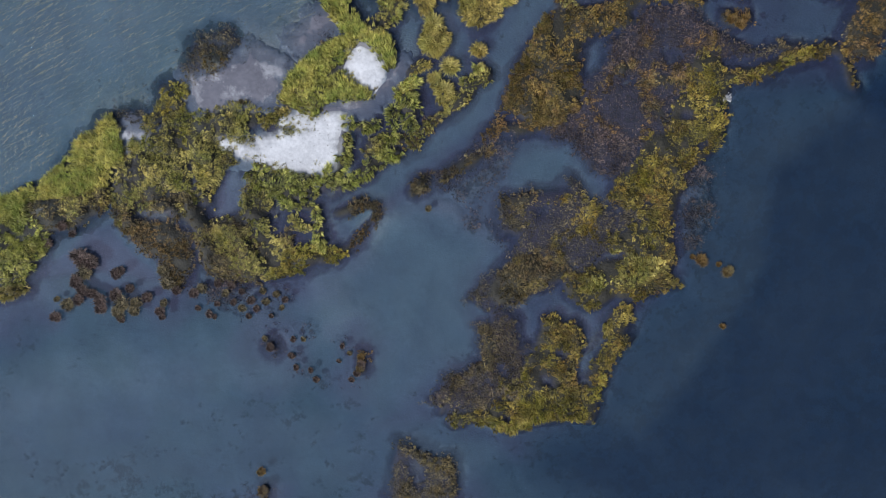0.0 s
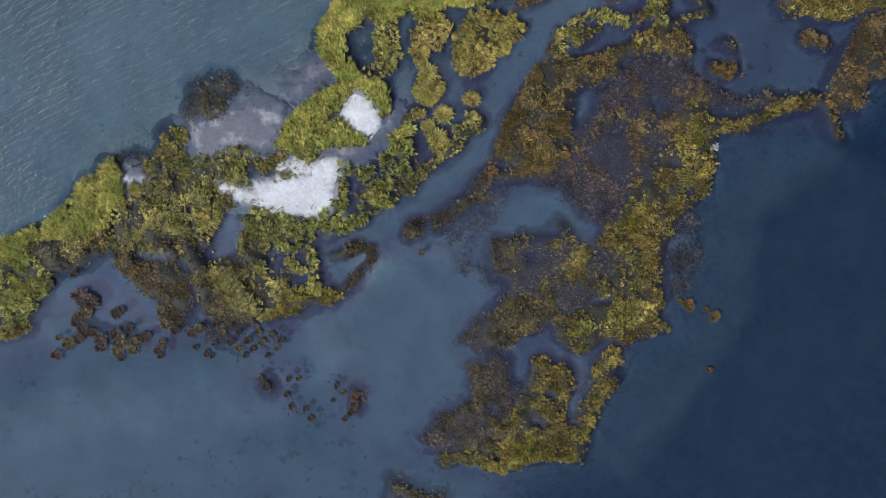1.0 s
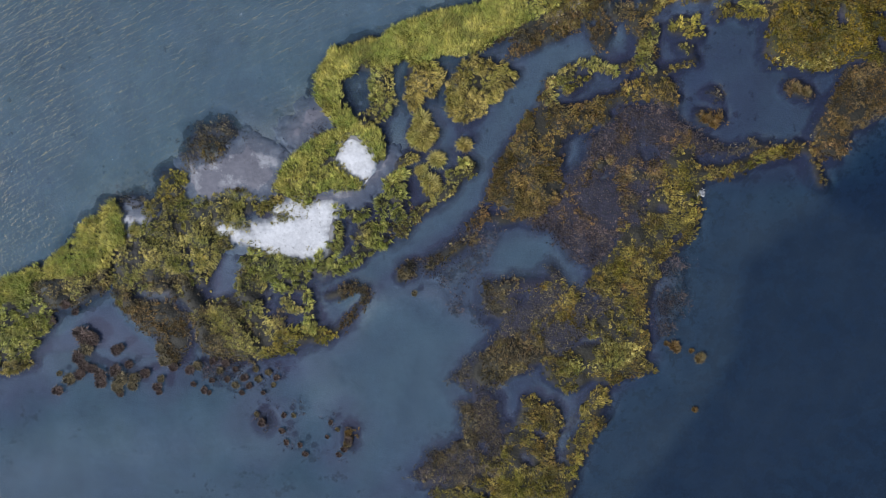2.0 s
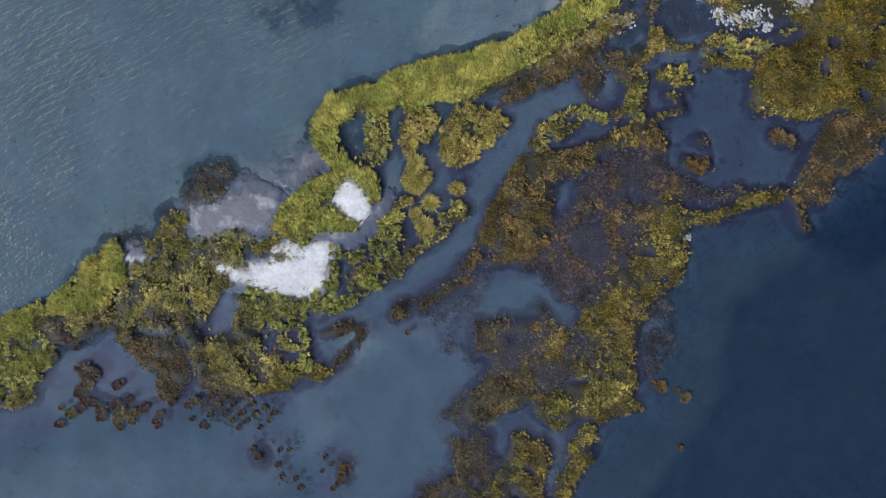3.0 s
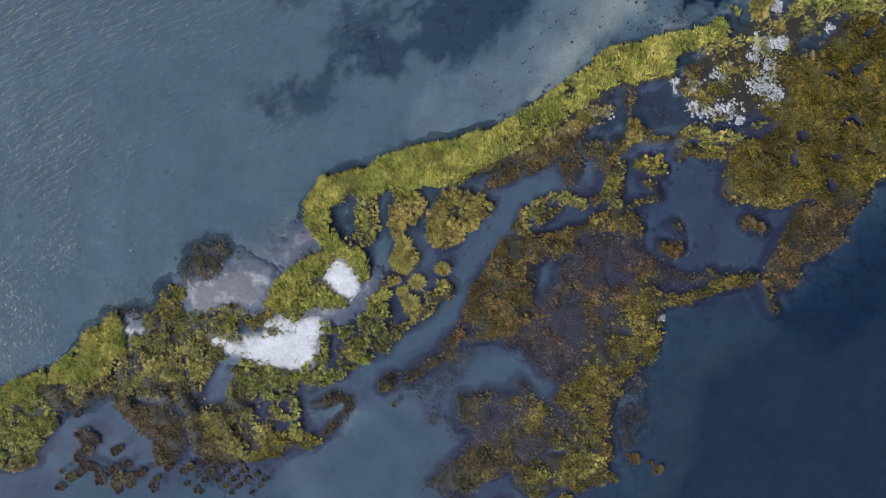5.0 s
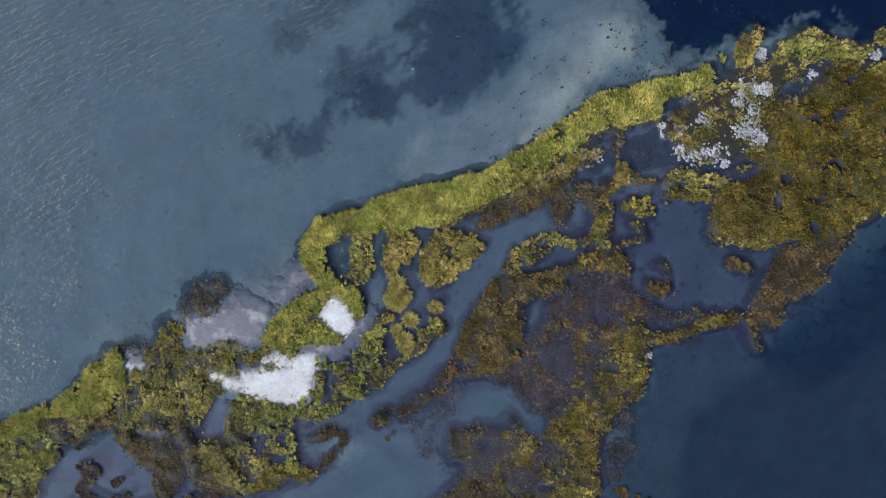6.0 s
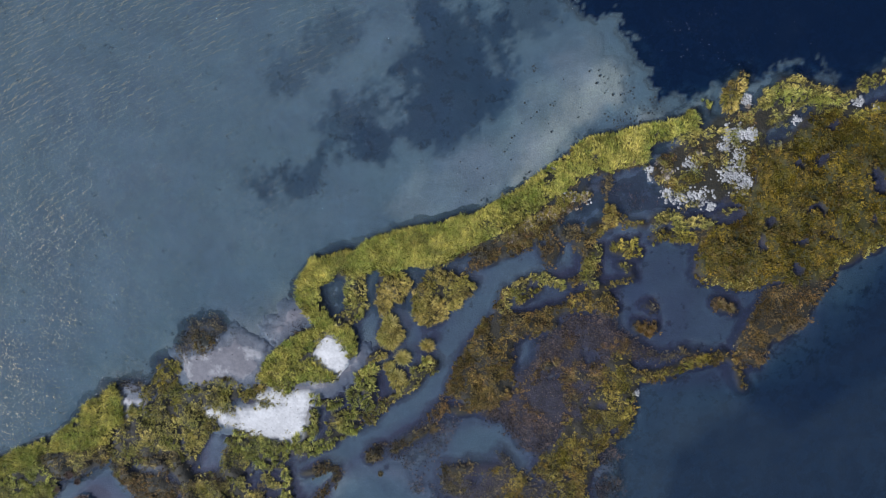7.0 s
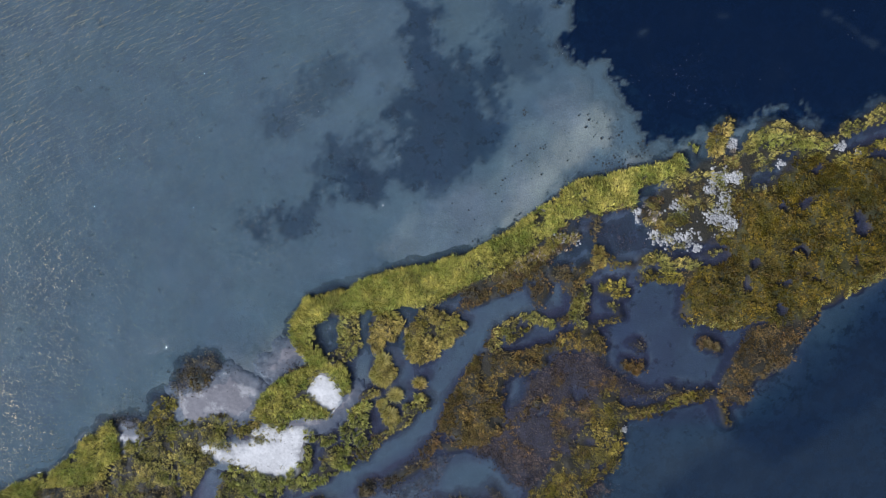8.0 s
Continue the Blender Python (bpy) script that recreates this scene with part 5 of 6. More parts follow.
DROWNED_TUSSOCKS = [(-55.9, -1.7, 2.4), (-54.1, -2.3, 2.2), (-55.5, -3.9, 1.9), (-56.4, -5.5, 1.9), (-50.3, -4.4, 1.6), (-49.8, -3.7, 1.2), (-60.2, -11.1, 1.5), (-58.3, -9.3, 1.7), (-59.9, -8.4, 0.8), (-56.5, -8.4, 1.5), (-55.6, -7, 1.6), (-54.3, -7.4, 1.5), (-53.1, -8.3, 1.8), (-53, -9.7, 1.6), (-50.7, -7.4, 1.6), (-49.8, -8.8, 1.9), (-50.1, -10.3, 1.6), (-50, -11.4, 1.2), (-48.3, -6.7, 1.2), (-47.2, -8.7, 1.6), (-47.6, -10.1, 1.5), (-45.6, -8.1, 1.4), (-43.6, -10.1, 1.4), (-43.1, -8.7, 1), (-43.4, -11, 0.9), (-42.2, -5.6, 1.7), (-40.9, -6.7, 1.3), (-42.8, -3.8, 1.6), (-37.8, -9.6, 0.9), (-35.9, -10.5, 1)] + \
    [(-34.7, -8.9, 0.8), (-35.2, -10.9, 0.7), (-38.2, -7.2, 1.3), (-36.9, -6.5, 1.3), (-58.8, 3.2, 1.3), (-57.1, 2.1, 1.1), (-61.1, 0.5, 1.3), (-3.7, 9.1, 1.5), (-1.7, 6.2, 0.9), (-26.3, -15.7, 1.1), (-12.3, -18.4, 1.2), (-12.8, -19.7, 1), (-28.2, -35.8, 1), (-27.6, -38.9, 1.4), (-33.3, -7.3, 1), (-32, -8.7, 0.9), (-30.7, -9.5, 1), (-29.4, -8.2, 1.1), (-28.5, -9.6, 0.9), (-27.1, -8.6, 1), (-29.8, -10.9, 0.8), (-27.6, -6.8, 0.9), (-26.3, -10.8, 0.7), (-25.3, -7.3, 0.9), (-24, -8.2, 0.9), (-24.5, -9.5, 0.7), (-22.8, -14.4, 0.8), (-21.3, -14.4, 0.7), (-23.2, -17.1, 0.9), (-22.4, -18.9, 0.9)] + \
    [(-20.1, -19.3, 0.8), (-19.3, -20.9, 0.9), (-15.2, -15.4, 0.7), (-13.9, -16.6, 0.7), (-15.7, -17.9, 0.6), (-27.2, -14.4, 0.8), (-13.7, -20.8, 0.8), (-34.6, -5.6, 1.1), (-32.4, -6, 1), (-30.7, -6.9, 0.9)]
FOAM = [(52.2, 89.9, 2.5, 2, 24), (47.4, 85.7, 4, 2.5, 40), (60.4, 87.3, 3.5, 1.5, 22), (53.6, 84, 4, 2, 26), (31.1, 90.9, 4, 4, 10), (42.6, 82.5, 1.5, 3, 10), (77.7, 95.9, 3, 2.5, 7), (-8.9, 87.2, 6, 4, 14)]
WEED_BITS = [(38.5, 75.4, 1.8, 2.2, 60), (40.3, 71.2, 2.2, 0.7, 90), (43.2, 73.4, 1.4, 1, 50), (34.8, 78.7, 1.8, 1.8, 20), (23.2, 69.7, 6.1, 5.6, 60), (22.1, 79.6, 0.9, 0.5, 16), (18.6, 59.3, 4.1, 2.6, 40), (1.1, 87.7, 2, 4, 8)]
STONE_HEAPS = [(58.1, 69.7, 1.1, 24), (57.2, 68.5, 0.9, 14), (61, 69.9, 0.8, 14), (56.3, 67, 0.8, 13), (58.9, 66.2, 0.8, 14), (58.5, 62.9, 1.5, 37), (59.6, 64.5, 0.8, 12), (60.6, 61.3, 0.8, 12), (50.7, 64, 0.9, 13), (52.1, 63, 0.6, 8), (47.1, 58.7, 0.9, 4), (49.5, 58.3, 1, 4), (52.9, 58.7, 1.3, 9), (51.3, 59.2, 0.8, 4), (55.4, 59.2, 0.5, 3), (57.2, 60.1, 0.6, 4)] + \
    [(54.8, 57, 0.5, 3), (43.7, 63, 0.5, 2), (43.8, 61.2, 0.3, 1), (30.3, 57.3, 0.8, 6), (32.5, 57.6, 0.7, 4), (26.9, 53.9, 0.5, 3), (24.8, 54.1, 0.6, 2), (20, 50.2, 0.5, 3), (22, 51, 0.6, 3), (59.8, 75.7, 0.6, 6), (79.2, 76.2, 0.6, 5), (82.3, 75.2, 0.4, 3), (68.7, 72.7, 0.5, 2), (81.6, 70.5, 0.3, 1), (66.3, 68.5, 0.2, 1), (43.7, 23.1, 0.4, 2)]


# ---- fields over the plan ----
def value_noise(x, y, seed=0):
    """Smooth noise in 0..1 over arrays, one cell a unit."""
    xi, yi = np.floor(x).astype(np.int64), np.floor(y).astype(np.int64)
    fx, fy = x - xi, y - yi
    fx, fy = fx * fx * (3 - 2 * fx), fy * fy * (3 - 2 * fy)

    def h(a, b):
        v = (a * 374761393 + b * 668265263 + seed * 1442695041) & 0x7FFFFFFF
        v = ((v ^ (v >> 13)) * 1274126177) & 0x7FFFFFFF
        return ((v ^ (v >> 16)) & 0xFFFF) / 65535.0
    top = h(xi, yi) * (1 - fx) + h(xi + 1, yi) * fx
    low = h(xi, yi + 1) * (1 - fx) + h(xi + 1, yi + 1) * fx
    return top * (1 - fy) + low * fy


def fbm(x, y, size, seed=0, octaves=4, gain=0.55):
    total, weight = 0.0, 0.0
    for i in range(octaves):
        total = total + value_noise(x / size * 2 ** i + 17.3 * i, y / size * 2 ** i - 9.1 * i, seed + i) * gain ** i
        weight += gain ** i
    return total / weight


def shore_distance(points, x, y):
    """Signed distance to a closed shoreline, negative inside."""
    best = np.full(x.shape, 1e9)
    inside = np.zeros(x.shape, bool)
    for (ax, ay), (bx, by) in zip(points, points[1:] + points[:1]):
        dx, dy = bx - ax, by - ay
        t = np.clip(((x - ax) * dx + (y - ay) * dy) / (dx * dx + dy * dy + 1e-9), 0, 1)
        best = np.minimum(best, np.hypot(x - ax - t * dx, y - ay - t * dy))
        if dy:
            inside ^= ((ay > y) != (by > y)) & (x < (y - ay) / dy * dx + ax)
    return np.where(inside, -best, best)


def ridge_distance(points, x, y):
    """Signed distance to a ridge line with a half-width at each of its points."""
    best = np.full(x.shape, 1e9)
    for (ax, ay, ar), (bx, by, br) in zip(points, points[1:]):
        dx, dy = bx - ax, by - ay
        t = np.clip(((x - ax) * dx + (y - ay) * dy) / (dx * dx + dy * dy + 1e-9), 0, 1)
        best = np.minimum(best, np.hypot(x - ax - t * dx, y - ay - t * dy) - ar - t * (br - ar))
    return best


def distance(form, points, x, y):
    return shore_distance(points, x, y) if form == "shore" else ridge_distance(points, x, y)


def smooth(a, b, v):
    t = np.clip((v - a) / (b - a), 0, 1)
    return t * t * (3 - 2 * t)


def pond_distance(x, y):
    d = np.full(x.shape, 1e9)
    for form, points in PONDS:
        d = np.minimum(d, distance(form, points, x, y))
    return d + (fbm(x, y, 1.6, 41) - 0.5) * 1.2


def hummock(x, y):
    """Lumps in the beds, 0 to 1, some two metres apart."""
    return smooth(0.3, 0.75, fbm(x, y, 2.0, 61, 2))


def sand_distance(x, y):
    d = np.full(x.shape, 1e9)
    for title, form, points in SANDS:
        d = np.minimum(d, distance(form, points, x, y))
    return d - 0.4 + (fbm(x, y, 3, 21, 5) - 0.5) * 2.0


# ---- mesh helpers ----
def mesh_from(name, verts, faces_flat, sides, smooth_faces=False, attributes=()):
    """A mesh from arrays of places, corner indices and corners a face."""
    me = bpy.data.meshes.new(name)
    me.vertices.add(len(verts))
    me.vertices.foreach_set("co", np.asarray(verts, np.float32).ravel())
    me.loops.add(len(faces_flat))
    me.loops.foreach_set("vertex_index", np.asarray(faces_flat, np.int32))
    me.polygons.add(len(sides))
    starts = np.concatenate(([0], np.cumsum(sides)[:-1])).astype(np.int32)
    me.polygons.foreach_set("loop_start", starts)
    me.polygons.foreach_set("loop_total", np.asarray(sides, np.int32))
    if smooth_faces:
        me.polygons.foreach_set("use_smooth", np.ones(len(sides), bool))
    for key, values in attributes:
        a = me.attributes.new(key, "FLOAT", "POINT")
        a.data.foreach_set("value", np.asarray(values, np.float32))
    me.update()
    me.validate()
    return me


def part(name, me, mat, parent=None, label=""):
    ob = new(name, me)
    if not me.materials:
        me.materials.append(mat)
    ob.parent = parent
    return tagged(ob, label)


def sheet(xs, ys):
    gx, gy = np.meshgrid(xs, ys)
    nx, ny = len(xs), len(ys)
    i = (np.arange(ny - 1)[:, None] * nx + np.arange(nx - 1)[None, :]).ravel()
    quads = np.stack((i, i + 1, i + 1 + nx, i + nx), 1).ravel()
    return gx.ravel(), gy.ravel(), quads, np.full(len(i), 4)


# ---- lake bed and water ----
far = np.array([135, 160, 200, 280, 400, 700, 1200, 2400])
xs = np.concatenate((-far[::-1], np.arange(-92, 112, 0.5), far))
ys = np.concatenate((-far[::-1] + 40, np.arange(-62, 124, 0.5), far + 20))
X, Y, quads, sides = sheet(xs, ys)
wild = fbm(X, Y, 9, 3, 5) - 0.5
ragged = fbm(X, Y, 2.5, 7, 4) - 0.5

feather = 1.7 * (fbm(X, Y, 20, 5, 6, 0.72) - 0.5)
lee = smooth(-16, 16, Y - (0.62 * X + 36) + wild * 24)
frayed = fbm(X, Y, 6, 15, 5, 0.75) - 0.5
depth = 1.25 + 0.7 * wild
weed = 0.10 + 0.12 * (1 - lee) + (0.25 + 0.4 * (1 - lee)) * (fbm(X, Y, 14, 11) - 0.5)
silt = 0.28 + 0.53 * lee + 0.16 * smooth(25, -25, X) * (1 - lee) + 0.35 * (fbm(X, Y, 40, 12) - 0.5)
calm = np.ones(X.shape)
chalk = 0.12 * lee
tattered = fbm(X, Y, 3, 16, 4, 0.8) - 0.5


def sink(d, reach, form, points, loose):
    """Deep water, with a torn edge."""
    global depth, weed, silt
    k = smooth(reach, -reach, distance(form, points, X, Y) + loose)
    depth = depth + k * (d - depth)
    weed = weed + k * (0.55 - weed) * min(1, d / 3)
    silt = silt + k * ((-0.3 if d > 3 else 0.14 if d > 2.5 else 0.16 if d > 2 else 0.38) - silt)
    return k


for d, reach, form, points in DEEPS:
    if d > 2.5:
        calm *= smooth(-1, 7, distance(form, points, X, Y))
    if d <= 3:
        sink(d, reach + 2, form, points, feather * (6 + reach) + frayed * 6)
for d, form, points in SHOALS:
    near = distance(form, points, X, Y)
    k = smooth(3.0, -3.0, near + feather * 3 + frayed * 6 + tattered * 4) if d < 0.7 else smooth(3.5, -3.5, near + feather * 6 + frayed * 8)
    depth += k * (d - depth)
    weed += k * (-0.25 - weed)
    chalk = np.maximum(chalk, k * (0.55 if d < 0.5 else 0.32 if d < 0.6 else 0.0))
    silt += k * ((1.0 if d < 0.5 else 0.82 if d < 0.75 else 0.6 if d < 1 else 0.46 if d < 1.1 else 0.78) - silt)
# dark patches of weed over the open lake floor, torn at the edges
for strength, form, points in DRIFTS:
    k = smooth(1.8, -1.8, distance(form, points, X, Y) + feather * 3 + frayed * 14 + tattered * 8) * strength
    k = k * (1 - 1.9 * np.clip(chalk - 0.12, 0, 0.5))
    depth += k * (2.0 - depth)
    silt += k * (0.13 - silt)
    weed += k * (0.4 - weed)
for d, reach, form, points in DEEPS:
    if d > 3:
        sink(d, 0.8, form, points, feather * 2 + frayed * 8 + tattered * 7)

# clouds of stirred mud: how pale and how mauve the water is there
mauve, settled = np.zeros(X.shape), np.zeros(X.shape)
for silty, tint, soft, form, points in MURKS:
    k = smooth(soft, -soft, distance(form, points, X, Y) + frayed * 1.6 * soft)
    silt += k * (silty - silt)
    depth = np.maximum(depth, 1.2 * k)
    mauve, settled = mauve + k * (tint - mauve), np.maximum(settled, k)

land = np.full(X.shape, 1e9)
height = np.full(X.shape, -9.0)
RISE = {"fringe": 0.10, "olive": 0.06, "green": 0.06, "straw": 0.06, "gold": 0.03, "rust": 0.0, "brown": -0.08,
        "dusk": -0.06, "umber": 0.02, "thin": -0.6, "bleached": 0.04, "amber": 0.03, "lime": 0.06, "mat": 0.15, "weed": -0.5, "mixed": 0.05, "sparse": 0.02, "bare": 0.03, "rust_patch": 0.0, "gold_patch": 0.0, "olive_patch": 0.02}
HUMMOCK = {"fringe": 0.4, "olive": 0.7, "green": 0.7, "straw": 0.6, "gold": 0.45, "rust": 0.35, "umber": 0.7, "thin": 0.0, "bleached": 0.7, "amber": 0.5, "lime": 0.6, "mat": 0.7, "mixed": 0.7,
           "brown": 0.12, "dusk": 0.12, "weed": 0.0, "sparse": 0.0, "bare": 0.1, "rust_patch": 0.12, "gold_patch": 0.12, "olive_patch": 0.7}
drowned, gap_shade, moss = np.zeros(X.shape), np.zeros(X.shape), np.zeros(X.shape)
for title, style, form, points in BEDS:
    d = distance(form, points, X, Y) + ragged * 1.8
    rise = RISE[style]
    foot = rise - 0.14 * smooth(-0.9, 0.3, d) * (style != "weed") - np.maximum(d, 0) * (1.1 if style != "weed" else 1.2)
    if style != "weed":
        height = np.maximum(height, foot + 0.2 * ragged + hummock(X, Y) * HUMMOCK[style] * smooth(0.0, -1.2, d))
    # where the ground colour carries painted shade: full in dense beds, faint in thin
    if style not in ("weed", "thin", "brown", "dusk", "sparse", "rust_patch", "gold_patch"):
        gap_shade = np.maximum(gap_shade, smooth(0.4, -0.6, d))
    elif style in ("brown", "dusk"):
        gap_shade = np.maximum(gap_shade, 0.2 * smooth(0.2, -1.2, d + ragged * 2))
    if style == "mat":
        moss = np.maximum(moss, smooth(-0.3, -1.1, d + ragged * 2))
    if style not in ("weed", "thin"):
        land = np.minimum(land, d)
    else:
        drowned = np.maximum(drowned, smooth(0.5, -0.8, d + ragged * 3))
pond = pond_distance(X, Y)
clear = np.full(X.shape, 1e9)
for title, form, points in SANDS + [("flat", *f) for f in FLATS]:
    clear = np.minimum(clear, distance(form, points, X, Y))
height = np.minimum(height, -0.13 + 0.9 * smooth(-0.6, 1.4, clear))
floor_z = np.maximum(-depth, height)
floor_z += smooth(0.9, -0.6, pond) * (np.minimum(floor_z, -0.22) - floor_z)
peat = smooth(1.8, 0.1, land + wild * 3) * (1 - 0.45 * lee) * (1 - 0.3 * smooth(0.9, -0.6, pond) * (1 - moss))
gap_shade *= smooth(-0.4, 0.7, pond)
# weed-dark rim on the lake shore, painted to widen the reeds' shadow
weed = np.maximum(weed, 0.95 * smooth(2.4, 1.2, land + wild * 3) * smooth(0.45, 0.6, lee))
weed = np.maximum(weed, 0.5 * drowned)
peat = np.maximum(peat, 0.25 * drowned)
for title, form, points in SANDS + [("flat", *f) for f in FLATS]:
    d = distance(form, points, X, Y) + ragged * 2
    peat *= smooth(0.2, 1.5, d)
    weed *= smooth(0.0, 2.0, d)
    floor_z = np.maximum(floor_z, -0.14 - np.maximum(d, 0) * 0.12)
for d0, form, points in SHOALS:
    if d0 < 0.5:
        k = smooth(3.0, -1.0, distance(form, points, X, Y) + frayed * 8)
        weed -= 0.8 * k * np.maximum(weed, 0)
        peat *= 1 - 0.9 * k * smooth(0.1, 0.9, land)
for form, points in SUMPS:
    k = smooth(0.7, -0.7, distance(form, points, X, Y) + ragged * 1.5)
    floor_z += k * (np.minimum(floor_z, -0.8) - floor_z)
    silt = silt * (1 - 0.4 * k)
    peat, weed, gap_shade = peat * (1 - 0.6 * k), np.maximum(weed, 0.8 * k), gap_shade * (1 - k)
# water colour darkened beside the lake reeds, as part of their painted shadow
silt = silt - 0.5 * smooth(2.6, 0.5, land + 3 * ragged) * smooth(0.45, 0.6, lee) * silt
depth = -floor_z
part("ground", mesh_from("ground", np.stack((X, Y, floor_z), 1), quads, sides, True, (("weed", weed), ("peat", peat), ("gap_shade", gap_shade), ("moss", moss * smooth(0.0, 0.9, pond)), ("chalk", chalk))), BED)
tagged(bpy.data.objects["ground"], "pale silt and dark weed on the lake bed, peat under the marsh", "lake bed", kind="structure")

# the wind reaches the open lake on the far side of the reeds, the lee side lies calm
wind = smooth(0.5, 0.85, lee) * (0.012 + 0.988 * lee * smooth(40, -15, X + wild * 30)) * smooth(0.2, 2.4, np.minimum(land, 20) + ragged)
wind = wind * smooth(0.16, 0.4, wind)
stain = smooth(9, 1.5, land + wild * 10)
for form, points in STAINED:
    stain = np.maximum(stain, smooth(3, -3, distance(form, points, X, Y) + wild * 8))
part("water", mesh_from("water", np.stack((X, Y, np.zeros(X.shape)), 1), quads, sides, True,
     (("depth", depth), ("silt", np.clip(silt, 0, 1)), ("wind", wind),
      ("stain", 0.95 * stain * (1 - lee) * calm * (1 - settled) + mauve * settled))), WATER)
tagged(bpy.data.objects["water"], "murky blue-grey lake water, rippled on the open side", "water", kind="structure")


# ---- sand ----
def sand_bank(name, label, mat, tall, form, points):
    """A low bank; its flanks are wet where the water reaches."""
    px, py = [p[0] for p in points], [p[1] for p in points]
    x, y, q, s = sheet(np.arange(min(px) - 6, max(px) + 6, 0.2), np.arange(min(py) - 6, max(py) + 6, 0.2))
    d = distance(form, points, x, y) - 0.5 + (fbm(x, y, 3, 21, 5) - 0.5) * 2.0 + (fbm(x, y, 1.2, 24, 4, 0.7) - 0.5) * 2.2
    z = (tall + 0.10) * smooth(1.4, -2.0, d) - 0.10 + 0.09 * (fbm(x, y, 1.6, 22, 5) - 0.5) - 2.2 * smooth(0.8, 5.5, d)
    wet = smooth(0.14, -0.09, z + 0.16 * (fbm(x, y, 3, 23, 5) - 0.5))
    ob = part(name, mesh_from(name, np.stack((x, y, z), 1), q, s, True, (("wet", wet),)), mat)
    tagged(ob, label, "sand bank" if name == "sand_bank" else "mud flat", kind="structure")


for name, form, points in SANDS:
    sand_bank("sand_bank", "bare bank of white sand among the reeds", SAND, 0.16, form, points)
for form, points in FLATS:
    sand_bank("mud_flat", "wet mauve-grey mud flat barely above the water", MUD, 0.05, form, points)

# ---- growth ----
# spacing of the tufts, blades a tuft, length, width, upright angle, lean, spread outwards, share of the ground
# that is grown over, raggedness and softness of the edge
STYLES = {
    "fringe": (0.36, 22, 0.92, 0.050, 62, (-0.35, 0.75), 0.2, 0.97, 0.8, 0.10),
    "olive": (0.40, 17, 0.52, 0.052, 50, (0.1, 0.25), 0.7, 0.80, 1.8, 0.4),
    "green": (0.46, 22, 0.80, 0.058, 48, (0.1, -0.1), 1.2, 0.86, 1.0, 0.15),
    "straw": (0.44, 24, 0.78, 0.052, 46, (0.0, -0.7), 0.8, 0.92, 0.8, 0.15),
    "gold": (0.36, 15, 0.44, 0.050, 50, (0.15, 0.0), 0.7, 0.76, 1.8, 0.4),
    "rust": (0.40, 12, 0.50, 0.058, 50, (0.0, 0.0), 0.7, 0.76, 2.2, 0.6),
    "umber": (0.40, 15, 0.48, 0.052, 50, (0.0, 0.1), 0.8, 0.78, 1.8, 0.4),
    "brown": (0.34, 9, 0.42, 0.052, 46, (0.0, 0.0), 0.4, 0.94, 2.4, 0.8),
    "dusk": (0.34, 9, 0.44, 0.052, 46, (0.0, 0.0), 0.4, 0.88, 2.4, 0.7),
    "thin": (0.36, 9, 0.48, 0.052, 46, (0.0, 0.0), 0.3, 0.62, 2.4, 0.8),
    "bleached": (0.34, 14, 0.62, 0.060, 46, (0.0, -0.4), 0.6, 0.80, 1.6, 0.3),
    "amber": (0.40, 13, 0.50, 0.058, 50, (0.1, 0.0), 0.7, 0.84, 1.8, 0.4),
    "lime": (0.40, 18, 0.56, 0.052, 50, (-0.1, 0.2), 0.7, 0.84, 1.2, 0.3),
    "mat": (0.42, 22, 0.40, 0.080, 48, (0.1, 0.2), 0.6, 0.95, 1.8, 0.3),
    "mixed": (0.40, 18, 0.56, 0.052, 50, (0.05, 0.2), 0.8, 0.94, 1.2, 0.3),
    "sparse": (0.45, 12, 0.55, 0.055, 48, (0.0, 0.0), 0.3, 0.66, 2.0, 0.7),
    "bare": (0.70, 18, 0.70, 0.060, 48, (0.0, 0.0), 0.3, 0.42, 2.0, 0.8),
    "rust_patch": (0.42, 12, 0.50, 0.058, 48, (0.0, 0.0), 0.3, 0.20, 2.0, 0.6),
    "gold_patch": (0.42, 14, 0.50, 0.056, 48, (0.0, 0.0), 0.3, 0.16, 2.0, 0.5),
    "olive_patch": (0.46, 18, 0.62, 0.060, 50, (0.0, 0.1), 0.3, 0.26, 2.0, 0.5),
    "weed": (0.45, 8, 0.45, 0.060, 40, (0.0, 0.0), 0.0, 0.42, 3.0, 1.0),
}
